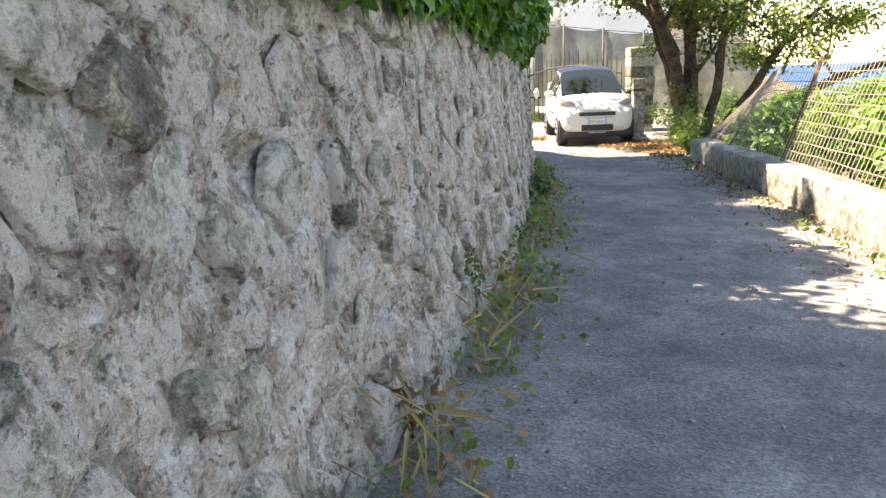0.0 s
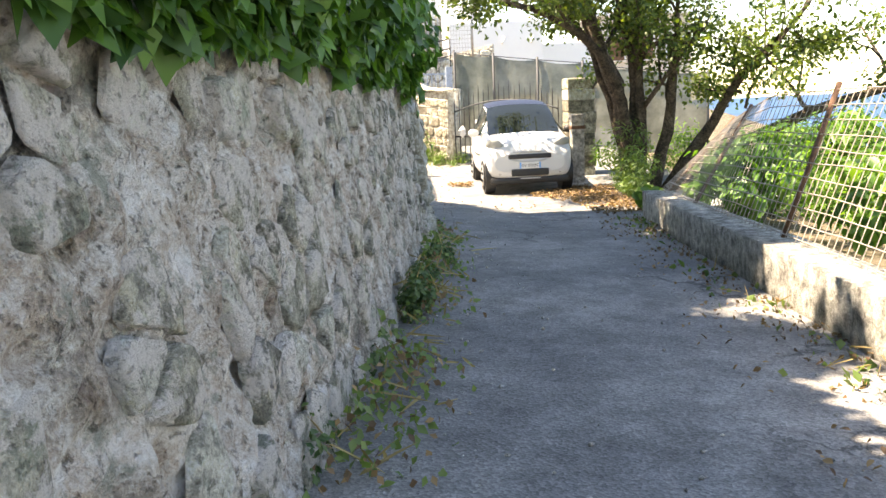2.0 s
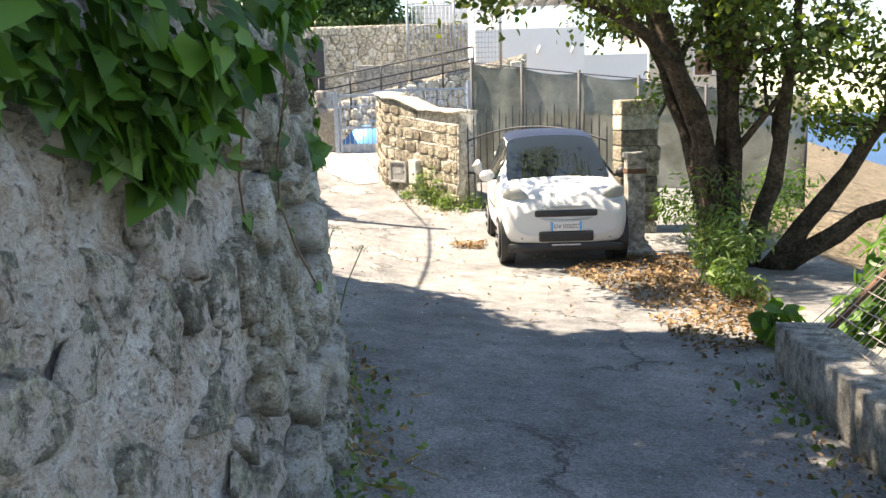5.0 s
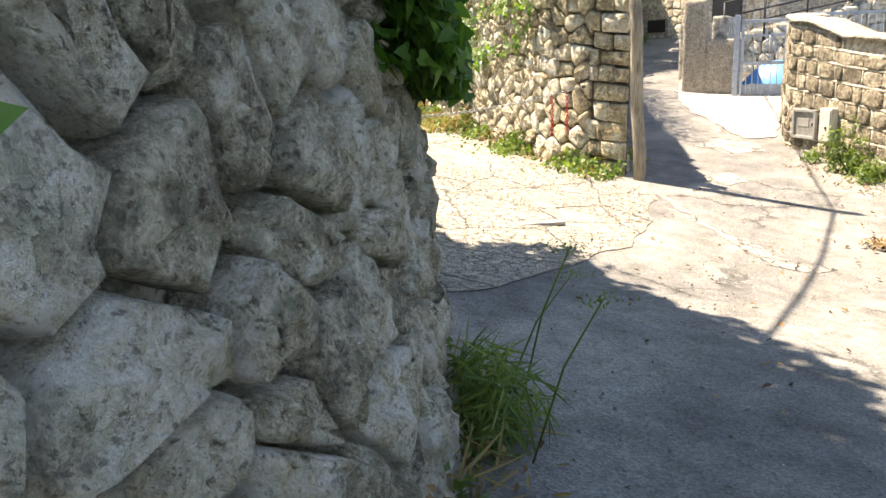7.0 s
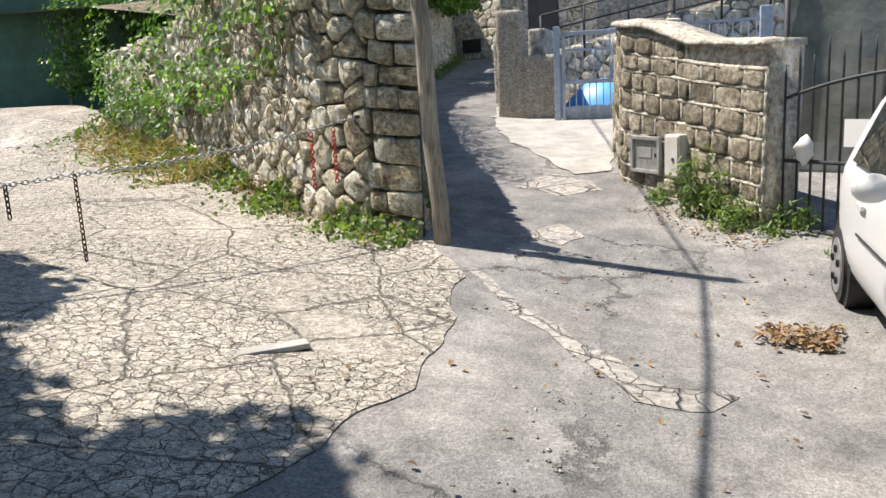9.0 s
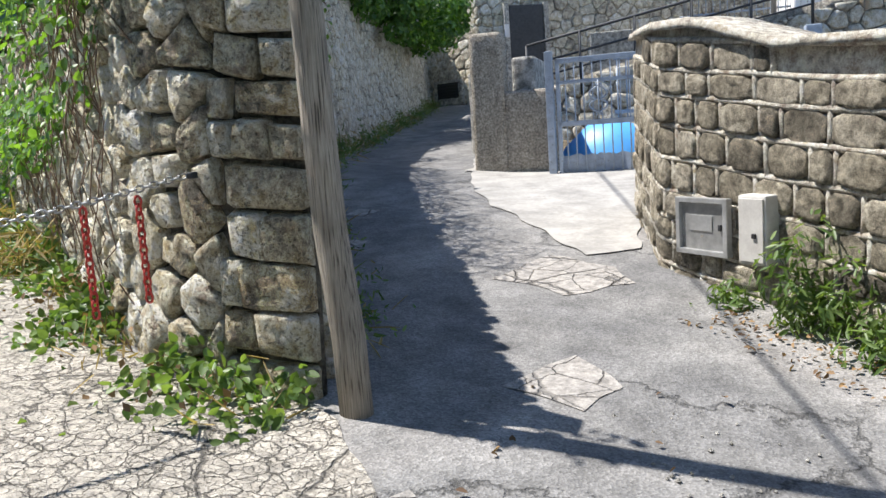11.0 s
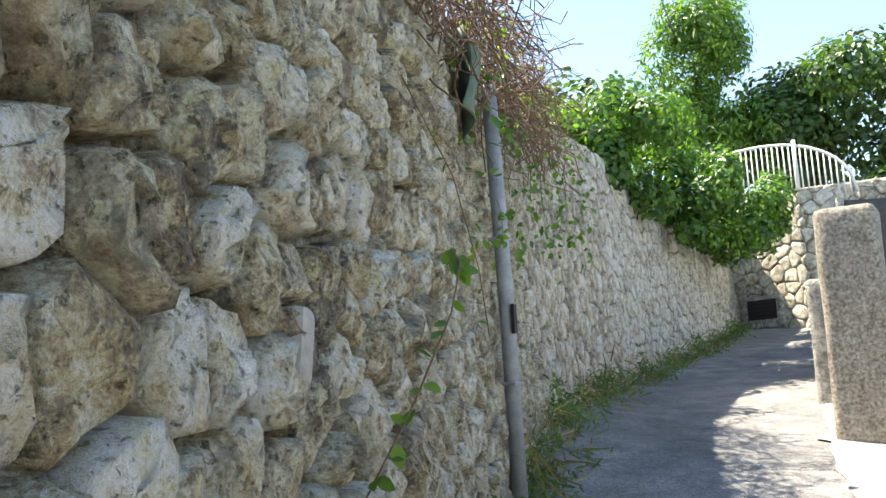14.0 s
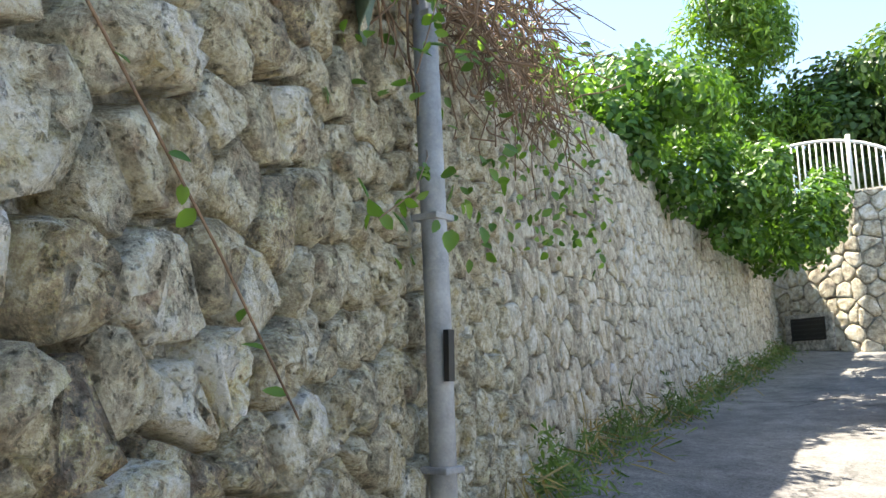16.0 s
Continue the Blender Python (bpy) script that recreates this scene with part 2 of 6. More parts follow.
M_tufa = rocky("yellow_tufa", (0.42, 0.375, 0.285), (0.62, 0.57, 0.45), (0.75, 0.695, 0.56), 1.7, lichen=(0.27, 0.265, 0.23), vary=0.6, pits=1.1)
M_lime = rocky("pale_limestone", (0.42, 0.385, 0.31), (0.60, 0.555, 0.46), (0.73, 0.68, 0.57), 1.2, lichen=(0.40, 0.40, 0.36), vary=0.3)
M_joint = rocky("earth_joint", (0.11, 0.098, 0.08), (0.2, 0.18, 0.145), (0.29, 0.265, 0.215), 1.5)
M_limejoint = rocky("lime_joint", (0.34, 0.315, 0.265), (0.44, 0.41, 0.35), (0.53, 0.50, 0.435), 1.5)
M_mortar = rocky("sandy_mortar", (0.44, 0.40, 0.33), (0.56, 0.515, 0.43), (0.65, 0.60, 0.51), 1.8, vary=0.1)
M_brownstone = rocky("brown_tufa", (0.20, 0.175, 0.135), (0.35, 0.31, 0.24), (0.49, 0.44, 0.35), 2.4, vary=0.6, pits=1.0, fine=0.03)
M_stucco = rocky("brown_stucco", (0.30, 0.265, 0.22), (0.38, 0.34, 0.285), (0.45, 0.41, 0.35), 4.5, vary=0.05, pits=0.45)
M_cement = rocky("grey_cement", (0.33, 0.315, 0.29), (0.42, 0.405, 0.37), (0.52, 0.50, 0.46), 1.4, vary=0.1)
M_white = plain("white_plaster", (0.80, 0.79, 0.77), 0.85, 0, 0.12, 1.2, 0.1)
M_cream = plain("cream_plaster", (0.60, 0.52, 0.42), 0.85, 0, 0.15, 1.2, 0.1)
M_carwhite = plain("white_car_paint", (0.66, 0.66, 0.65), 0.28, 0, 0.05, 6, 0)
M_carblue = plain("dark_blue_paint", (0.012, 0.015, 0.032), 0.4, 0, 0.1, 6, 0)
M_black = plain("black_plastic", (0.02, 0.02, 0.02), 0.5, 0, 0.2, 20, 0.05)
M_rubber = plain("tyre_rubber", (0.025, 0.024, 0.023), 0.85, 0, 0.3, 30, 0.2)
M_alloy = plain("alloy_rim", (0.5, 0.5, 0.5), 0.35, 0.8, 0.15, 20, 0)
M_steel = plain("galvanised_steel", (0.42, 0.42, 0.41), 0.45, 0.7, 0.3, 14, 0.1)
M_greyblue = plain("grey_blue_gate_paint", (0.38, 0.43, 0.50), 0.5, 0, 0.3, 9, 0.1, dirt=(0.22, 0.2, 0.18))
M_blue = plain("faded_blue_sheet", (0.10, 0.38, 0.80), 0.45, 0, 0.2, 2, 0.1)
M_rust = plain("rusty_iron", (0.16, 0.085, 0.05), 0.8, 0.2, 0.5, 16, 0.3, dirt=(0.08, 0.05, 0.035))
M_wire = plain("weathered_wire", (0.38, 0.33, 0.28), 0.7, 0.4, 0.4, 16, 0.1)
M_iron = plain("dark_iron", (0.05, 0.052, 0.055), 0.6, 0.3, 0.4, 16, 0.2)
M_whiteiron = plain("white_painted_iron", (0.72, 0.71, 0.68), 0.5, 0, 0.2, 12, 0.05)
M_red = plain("red_paint", (0.52, 0.05, 0.035), 0.5, 0, 0.3, 20, 0.05)
M_bark = rocky("dark_bark", (0.05, 0.04, 0.03), (0.10, 0.078, 0.058), (0.17, 0.135, 0.10), 3.0, fine=0.03)
M_twig = plain("dry_brown_twig", (0.20, 0.13, 0.085), 0.9, 0, 0.4, 20, 0)
M_pvc = plain("grey_plastic_pipe", (0.30, 0.31, 0.325), 0.6, 0, 0.35, 9, 0.15, dirt=(0.42, 0.41, 0.39))
M_box = plain("grey_metal_hatch", (0.45, 0.45, 0.44), 0.4, 0.5, 0.3, 6, 0.1)
M_plasticbox = plain("pale_grey_cabinet", (0.52, 0.50, 0.46), 0.7, 0, 0.2, 10, 0.1)
M_paper = plain("white_board", (0.75, 0.74, 0.72), 0.7, 0, 0.1, 10, 0)
M_ivy = leafy("ivy_leaf", (0.03, 0.09, 0.022), (0.13, 0.28, 0.05), 0.4)
M_hedge = leafy("hedge_leaf", (0.03, 0.09, 0.02), (0.09, 0.20, 0.045), 0.35)
M_bright = leafy("bright_leaf", (0.07, 0.16, 0.03), (0.20, 0.34, 0.06), 0.45)
M_bush = leafy("creeper_leaf", (0.045, 0.12, 0.025), (0.14, 0.27, 0.05), 0.4)
M_darkleaf = leafy("dark_leaf", (0.035, 0.085, 0.025), (0.10, 0.18, 0.05), 0.35)
M_treeleaf = leafy("broad_leaf", (0.03, 0.07, 0.015), (0.19, 0.24, 0.05), 0.45)
M_weed = leafy("weed_leaf", (0.08, 0.15, 0.04), (0.21, 0.29, 0.09), 0.45)
M_clump = leafy("clump_leaf", (0.035, 0.085, 0.03), (0.13, 0.2, 0.07), 0.35)
M_redweed = leafy("withered_red_leaf", (0.05, 0.028, 0.022), (0.2, 0.11, 0.06), 0.2, 0.7)
M_straw = leafy("dry_grass", (0.26, 0.19, 0.08), (0.46, 0.36, 0.18), 0.3, 0.8)
M_litter = leafy("fallen_leaf", (0.10, 0.058, 0.034), (0.36, 0.23, 0.11), 0.15, 0.8)


def wood_mat():
    m, t, b = nodes_of("weathered_pole_wood")
    co = t.nodes.new("ShaderNodeTexCoord")
    mp = t.nodes.new("ShaderNodeMapping")
    mp.inputs["Scale"].default_value = (85, 85, 2.2)
    t.links.new(co.outputs["Object"], mp.inputs[0])
    n = t.nodes.new("ShaderNodeTexNoise")
    n.inputs["Scale"].default_value, n.inputs["Detail"].default_value = 2.0, 8
    t.links.new(mp.outputs[0], n.inputs["Vector"])
    big = tex(t, "ShaderNodeTexNoise", 3, 4)
    c = ramp(t, n.outputs[0], [(0.33, (0.07, 0.058, 0.045)), (0.42, (0.26, 0.225, 0.18)), (0.66, (0.40, 0.355, 0.29))]).outputs[0]
    c = mix(t, "OVERLAY", 0.6, c, ramp(t, big.outputs[0], [(0.3, (0.25,) * 3), (0.7, (0.7,) * 3)]).outputs[0])
    t.links.new(c, b.inputs["Base Color"])
    b.inputs["Roughness"].default_value = 0.85
    bump(t, b, [(n.outputs[0], 0.9, 0.012)])
    return m


M_pole = wood_mat()


def glass_mat(name, col, rough=0.04):
    m, t, b = nodes_of(name)
    b.inputs["Base Color"].default_value = (*col, 1)
    b.inputs["Roughness"].default_value = rough
    b.inputs["Specular IOR Level"].default_value = 0.55
    return m


M_glass = glass_mat("tinted_car_glass", (0.012, 0.016, 0.016), 0.02)
M_lamp = glass_mat("headlight_lens", (0.33, 0.34, 0.32), 0.08)


def net_mat():
    """Woven shade net: half the light passes between the threads."""
    m, t, b = nodes_of("shade_net")
    w = tex(t, "ShaderNodeTexNoise", 2.2, 5)
    c = ramp(t, w.outputs[0], [(0.35, (0.10, 0.12, 0.10)), (0.65, (0.22, 0.24, 0.21))]).outputs[0]
    t.links.new(c, b.inputs["Base Color"])
    b.inputs["Roughness"].default_value = 0.8
    tr = t.nodes.new("ShaderNodeBsdfTransparent")
    ms = t.nodes.new("ShaderNodeMixShader")
    ms.inputs[0].default_value = 0.10
    t.links.new(b.outputs[0], ms.inputs[1])
    t.links.new(tr.outputs[0], ms.inputs[2])
    t.links.new(ms.outputs[0], t.nodes["Material Output"].inputs[0])
    bump(t, b, [(w.outputs[0], 0.5, 0.05)])
    return m


M_net = net_mat()
M_sea = plain("sea_water", (0.015, 0.06, 0.14), 0.55, 0, 0.2, 0.01, 0)
# distance haze is mixed into the hills' blue-grey colour
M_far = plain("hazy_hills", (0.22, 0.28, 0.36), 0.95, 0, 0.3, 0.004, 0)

# ---- ground levels ----
PROF = [(-14, .2), (0, .09), (5, .05), (8, .0), (12, -.1), (15, -.2), (17, -.27), (19, -.2), (21.5, .04), (23.7, .35), (25.5, .66), (28.6, .93), (32.7, 1.38), (37, 1.95), (60, 4.5)]
CROSS = [(-14, -.05), (5, -.05), (9, -.04), (13, -.08), (17, -.14), (19, -.12), (21, -.08), (23.5, -.03), (25.5, -.10), (28, -.10), (30, 0), (60, 0)]
XC = [(-14, 1), (5, 1.4), (12, 1.6), (17, .9), (20, .6), (23, 0), (26, -2), (29, -3), (33, -4), (38, -4.5), (60, -4.5)]


def gz(x, y):
    """Level of the road surface."""
    s = 0
    for d in (-0.8, 0, 0.8):
        s = s + table(PROF, y + d) + table(CROSS, y + d) * np.clip(x - table(XC, y + d), -4, 1.3)
    return s / 3


LEFT_BASE = [(-14, -2.4), (-4, -1.55), (0, -0.78), (2.1, -.26), (3.4, .07), (4.9, .42), (6.3, .66), (8.5, .95), (9.8, 1.13), (10.8, 1.17), (11.6, 1.06), (12.2, .88), (13.1, .45)]
KERB = [(-14, 1.2), (0, 2.25), (5.2, 2.86), (6.9, 3.07), (8.1, 3.2), (9.5, 3.35), (11.7, 3.68), (12.2, 3.78)]


def nearest(poly, x, y):
    best = None
    for (x1, y1), (x2, y2) in zip(poly, poly[1:] + poly[:1]):
        dx, dy = x2 - x1, y2 - y1
        k = min(1, max(0, ((x - x1) * dx + (y - y1) * dy) / (dx * dx + dy * dy + 1e-9)))
        px, py = x1 + k * dx, y1 + k * dy
        d = (px - x) ** 2 + (py - y) ** 2
        if best is None or d < best[0]:
            best = (d, px, py)
    return best[1], best[2]


def ragged(poly, amount):
    """The outline with finer, uneven steps."""
    out = []
    for (x1, y1), (x2, y2) in zip(poly, poly[1:] + poly[:1]):
        n = max(1, min(30, int(math.hypot(x2 - x1, y2 - y1) / 0.15)))
        for k in range(n):
            x, y = x1 + (x2 - x1) * k / n, y1 + (y2 - y1) * k / n
            out.append((x + amount * noise.noise(Vector((x * 3, y * 3, 1))), y + amount * noise.noise(Vector((x * 3, y * 3, 7)))))
    return out


def sheet(name, outline, x0, x1, y0, y1, step, level, material, lift=0.0, label=""):
    """A ground sheet inside an outline, its rim drawn in to the outline."""
    xs, ys = np.arange(x0, x1 + 1e-6, step), np.arange(y0, y1 + 1e-6, step)
    f = in_poly(outline)
    ins = [[f(x, y) for y in ys] for x in xs]
    idx, V, F = {}, [], []

    def vid(i, j):
        if (i, j) not in idx:
            x, y = xs[i], ys[j]
            if not ins[i][j]:
                x, y = nearest(outline, x, y)
            idx[i, j] = len(V)
            V.append((x, y, level(x, y) + lift))
        return idx[i, j]

    for i in range(len(xs) - 1):
        for j in range(len(ys) - 1):
            if ins[i][j] or ins[i + 1][j] or ins[i][j + 1] or ins[i + 1][j + 1]:
                F.append((vid(i, j), vid(i + 1, j), vid(i + 1, j + 1), vid(i, j + 1)))
    ob = mesh_part(name, V, F, material, None, "", True)
    return tagged(ob, label or name.replace("_", " "), name.replace("_", " "), kind="structure")


def in_poly(poly):
    def f(x, y):
        c = False
        for (x1, y1), (x2, y2) in zip(poly, poly[1:] + poly[:1]):
            if (y1 > y) != (y2 > y) and x < (x2 - x1) * (y - y1) / (y2 - y1) + x1:
                c = not c
        return c
    return f


def bumpy(x, y):
    return float(gz(x, y)) + 0.012 * noise.noise(Vector((x * 0.9, y * 0.9, 0)))


road_poly = [(-2.6, -14), (2.2, -14), (4.6, 12), (6.4, 14), (6.6, 24), (1.2, 24), (1.0, 27), (-.6, 27), (-1.2, 30), (-2.0, 34), (-1.5, 40), (-6.5, 40), (-5.5, 32), (-4.6, 28), (-2.4, 23), (-.9, 19.95), (-18, 33), (-18, 27), (-2, 15), (-1.5, 10)]
sheet("road", road_poly, -18, 8, -14, 40, 0.25, bumpy, M_asphalt, 0, "worn grey asphalt lane with cracks and patches")
drive_poly = [(.11, 15.74), (.24, 16.8), (.17, 17.98), (-.04, 19.0), (-.35, 19.45), (-.6, 19.62), (-1.1, 19.7), (-1.7, 20.0), (-2.7, 20.9), (-5, 23), (-12, 28.8), (-17.5, 32.6), (-17.5, 27), (-6, 18.5), (-2, 15.1), (-.5, 14.3), (-.1, 14.9)]
sheet("driveway", ragged(drive_poly, 0.1), -18, 1, 14, 33, 0.1, bumpy, M_drive, 0.007, "sunlit crazed pale concrete driveway branching from the lane")


def terrain(x, y):
    """The land below and beyond the lane, falling to the sea on the open side."""
    if y < 12.4:
        k = float(table(KERB, y)) + 0.25
    else:
        k = 5.0 + max(0, 16 - y) * -0.2
    z = float(gz(min(max(x, -6), 5), min(max(y, -14), 40))) - 0.06
    if x > k and y < 19:
        d = x - k
        z -= 0.10 * d + 0.012 * d * d if d < 25 else 10 + 0.25 * (d - 25)
    elif x > 6.5:
        d = x - 6.5
        z -= 0.11 * d + 0.01 * d * d if d < 25 else 9 + 0.25 * (d - 25)
    return max(z, -75.0) + 0.05 * noise.noise(Vector((x * .6, y * .6, 3)))


def ground_sheet():
    a = np.concatenate([-np.geomspace(4000, 22, 22), np.arange(-20, 20.1, 0.8), np.geomspace(22, 4000, 34)])
    b = np.concatenate([-np.geomspace(4000, 16, 22), np.arange(-14, 42.1, 0.8), np.geomspace(44, 4000, 30)])
    V = [(x, y, terrain(x, y)) for y in b for x in a]
    n = len(a)
    F = [(j * n + i, j * n + i + 1, (j + 1) * n + i + 1, (j + 1) * n + i) for j in range(len(b) - 1) for i in range(n - 1)]
    ob = mesh_part("ground", V, F, M_soil, None, "", True)
    tagged(ob, "dry brown earth slope below the lane", "ground", kind="structure")


ground_sheet()
sea = mesh_part("water", [(-9000, -9000, -70), (20000, -9000, -70), (20000, 20000, -70), (-9000, 20000, -70)], [(0, 1, 2, 3)], M_sea)
tagged(sea, "blue sea far below the slope", "sea", kind="structure")


def far_hills():
    V, F = [], []
    N = 60
    for i in range(N + 1):
        a = radians(-10 + 100 * i / N)
        r = 14000
        h = -70 + 230 * max(0, noise.noise(Vector((i * .13, 2.2, 0))) + .35) * (1 if i < 34 else 0.25)
        V += [(r * math.sin(a), r * math.cos(a), -120), (r * math.sin(a), r * math.cos(a), h), (1.15 * r * math.sin(a), 1.15 * r * math.cos(a), -120)]
    for i in range(N):
        k = 3 * i
        F += [(k, k + 3, k + 4, k + 1), (k + 1, k + 4, k + 5, k + 2)]
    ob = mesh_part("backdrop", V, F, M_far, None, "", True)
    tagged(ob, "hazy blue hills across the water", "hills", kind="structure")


far_hills()

# ---- stone walls ----
class Strip:
    """A wall face along a ground line: u metres along, v metres up, d metres out."""

    def __init__(self, pts, batter=0.0, base=None):
        self.p = np.array(pts, float)
        seg = np.linalg.norm(np.diff(self.p, axis=0), axis=1)
        self.u = np.concatenate([[0], np.cumsum(seg)])
        self.length, self.batter = self.u[-1], batter
        base = base or (lambda x, y: float(gz(x, y)) - 0.06)
        e, self.line = 0.12, []
        for k in range(int(self.length / 0.04) + 2):
            u = min(k * 0.04, self.length)
            (x, y), (x1, y1), (x0, y0) = self.spot(u), self.spot(u + e), self.spot(u - e)
            n = math.hypot(x1 - x0, y1 - y0) or 1
            self.line.append((x, y, base(x, y), (y1 - y0) / n, (x0 - x1) / n))

    def spot(self, u):
        return float(np.interp(u, self.u, self.p[:, 0])), float(np.interp(u, self.u, self.p[:, 1]))

    def at(self, u, v, d=0.0):
        k = min(max(u, 0), self.length) / 0.04
        i = min(int(k), len(self.line) - 2)
        f = k - i
        x, y, z, nx, ny = [p + (q - p) * f for p, q in zip(self.line[i], self.line[i + 1])]
        o = d - self.batter * v
        return (x + nx * o, y + ny * o, z + v)


def clip(poly, px, py, nx, ny):
    out = []
    for (ax, ay), (bx, by) in zip(poly, poly[1:] + poly[:1]):
        da, db = (ax - px) * nx + (ay - py) * ny, (bx - px) * nx + (by - py) * ny
        if da <= 0:
            out.append((ax, ay))
        if (da < 0 < db) or (db < 0 < da):
            k = da / (da - db)
            out.append((ax + (bx - ax) * k, ay + (by - ay) * k))
    return out


def seeds(length, height, w, h, jitter, r):
    """Rows of seed places, each row shifted, uneven."""
    out, v, row = [], h * 0.4, 0
    while v < height + h:
        u = -w * r.uniform(0, 1)
        while u < length + w:
            out.append((u + r.uniform(-jitter, jitter) * w, v + r.uniform(-jitter, jitter) * h))
            u += w * r.uniform(0.65, 1.4)
        v += h
        row += 1
    return np.array(out)


def cells(S, length, height):
    """The cell of each seed, cut by its neighbours and the wall's edges."""
    res = []
    top = height if callable(height) else (lambda u: height)
    for i, (u, v) in enumerate(S):
        d = (S[:, 0] - u) ** 2 + (S[:, 1] - v) ** 2
        near = np.argsort(d)[1:15]
        poly = [(u - 1, v - 1), (u + 1, v - 1), (u + 1, v + 1), (u - 1, v + 1)]
        for k in near:
            nu, nv = S[k]
            poly = clip(poly, (u + nu) / 2, (v + nv) / 2, nu - u, nv - v)
            if len(poly) < 3:
                break
        if len(poly) >= 3:
            for px, py, nx, ny in ((0, 0, -1, 0), (length, 0, 1, 0), (0, 0, 0, -1), (0, top(u), 0, 1)):
                poly = clip(poly, px, py, nx, ny)
                if len(poly) < 3:
                    break
        if len(poly) >= 3:
            a = 0.5 * sum(p[0] * q[1] - q[0] * p[1] for p, q in zip(poly, poly[1:] + poly[:1]))
            if abs(a) > 0.002:
                res.append(poly if a > 0 else poly[::-1])
    return res


def stone_data(strip, poly, depth, gap, r, cut=0.17):
    cx = sum(p[0] for p in poly) / len(poly)
    cy = sum(p[1] for p in poly) / len(poly)
    ring = []
    for (ax, ay), (bx, by) in zip(poly, poly[1:] + poly[:1]):
        for k in (cut, 1 - cut):
            ring.append((ax + (bx - ax) * k, ay + (by - ay) * k))
    size = max(max(abs(p[0] - cx), abs(p[1] - cy)) for p in ring)
    m = len(ring)
    tu, tv = r.uniform(-.35, .35), r.uniform(-.35, .35)
    wob = r.uniform(0.88, 1.06, m)
    V, F = [], []
    for sc, dp in ((1.0, -0.35), (0.985, 0.45), (0.93, 0.84), (0.72, 0.98), (0.33, 1.0)):
        g = max(0.3, 1 - gap / size)
        for k, (pu, pv) in enumerate(ring):
            f = sc * g * (wob[k] if sc < 1 else 1)
            u, v = cx + (pu - cx) * f, cy + (pv - cy) * f
            d = depth * dp + (depth * 0.5 * (tu * (pu - cx) + tv * (pv - cy)) / size if dp > .5 else 0) + depth * r.uniform(-.2, .2) * (dp > 0)
            V.append(strip.at(u, max(v, 0.0), d))
    rings = 5
    for j in range(rings - 1):
        for k in range(m):
            k2 = (k + 1) % m
            F.append((j * m + k, j * m + k2, (j + 1) * m + k2, (j + 1) * m + k))
    F.append(tuple((rings - 1) * m + k for k in range(m)))
    return V, F


def stones(strip, polys, depth, gap, material, parent, seed, limit=300, near=None, cut=0.17, name="stone"):
    """Stones on a wall face: the nearest as pieces of their own, the rest joined."""
    r = np.random.default_rng(seed)
    data = []
    for p in polys:
        u = sum(q[0] for q in p) / len(p)
        dep = depth(u, r) if callable(depth) else depth * r.uniform(0.75, 1.25)
        if dep > 0:
            data.append((abs(u - near) if near is not None else u, stone_data(strip, p, dep, gap, r, cut)))
    data.sort(key=lambda q: q[0])
    for _, (V, F) in data[:limit]:
        mesh_part(name, V, F, material, parent, "", True)
    V, F = [], []
    for _, (v, f) in data[limit:]:
        F += [tuple(i + len(V) for i in q) for q in f]
        V += v
    if V:
        tagged(mesh_part(name + "work", V, F, material, parent, "", True), kind="stuff")


def wall_body(name, strip, height, thick, material, label, category="stone wall", relief=0.03, step=0.08, vstep=0.08, freq=5.0, inset=0.0, creased=0.0):
    """The wall's body: a rough face, a top and a back."""
    nu = max(2, int(strip.length / step))
    top = height if callable(height) else (lambda u: height)
    nv = max(2, int(max(top(0), top(strip.length)) / vstep))
    V, F = [], []
    for i in range(nu + 1):
        u = strip.length * i / nu
        for j in range(nv + 1):
            v = top(u) * j / nv
            p = Vector(strip.at(u, v))
            q = p * freq
            n = noise.noise(q) * 0.6 + noise.noise(q * 2.3) * 0.35 + noise.noise(q * 5.1) * 0.25
            if creased:
                w = Vector((q.x, q.y, q.z * .6)) + Vector((1, 1, 1)) * noise.noise(q * .7) * .8
                n += creased * (.34 - abs(noise.noise(w * 1.3)) - .6 * abs(noise.noise(w * 3.1)))
            V.append(strip.at(u, v, relief * n - (inset(u) if callable(inset) else inset)))
        th = thick(u) if callable(thick) else thick
        V.append(strip.at(u, top(u), -th))
        V.append(strip.at(u, 0, -th))
    m = nv + 3
    for i in range(nu):
        for j in range(m):
            j2 = (j + 1) % m
            F.append((i * m + j, (i + 1) * m + j, (i + 1) * m + j2, i * m + j2))
    F.append(tuple(range(m)))
    F.append(tuple(nu * m + k for k in range(m))[::-1])
    ob = mesh_part(name, V, F, material, None, "", True)
    return tagged(ob, label, category, kind="structure")

# limewashed rubble wall beside the lane, bare stones towards its rounded end
left_pts = [(x, y) for y, x in LEFT_BASE if y > -8] + [(.1, 13.42), (-.5, 13.8), (-1.9, 14.7), (-5.5, 17.6)]
left_pts = [(-2.0, -8.0)] + left_pts
S_left = Strip(left_pts, 0.10)
U_bare = S_left.u[[i for i, p in enumerate(left_pts) if p[1] >= 9.8][0]]
W_left = wall_body("wall_left", S_left, 1.95, 0.7, M_render, "grey limewashed rubble wall with stones showing through", relief=0.05, step=0.027, vstep=0.027, freq=6, creased=1.1, inset=lambda u: float(np.interp(u, [U_bare - .3, U_bare + .9], [0, .06])))


def left_depth(u, r):
    if u > U_bare + 0.9:
        return r.uniform(0.085, 0.125)
    if u > U_bare:
        return r.uniform(0.05, 0.1) if r.random() < 0.7 else 0
    return r.uniform(0.008, 0.042) if r.random() < 0.6 else 0


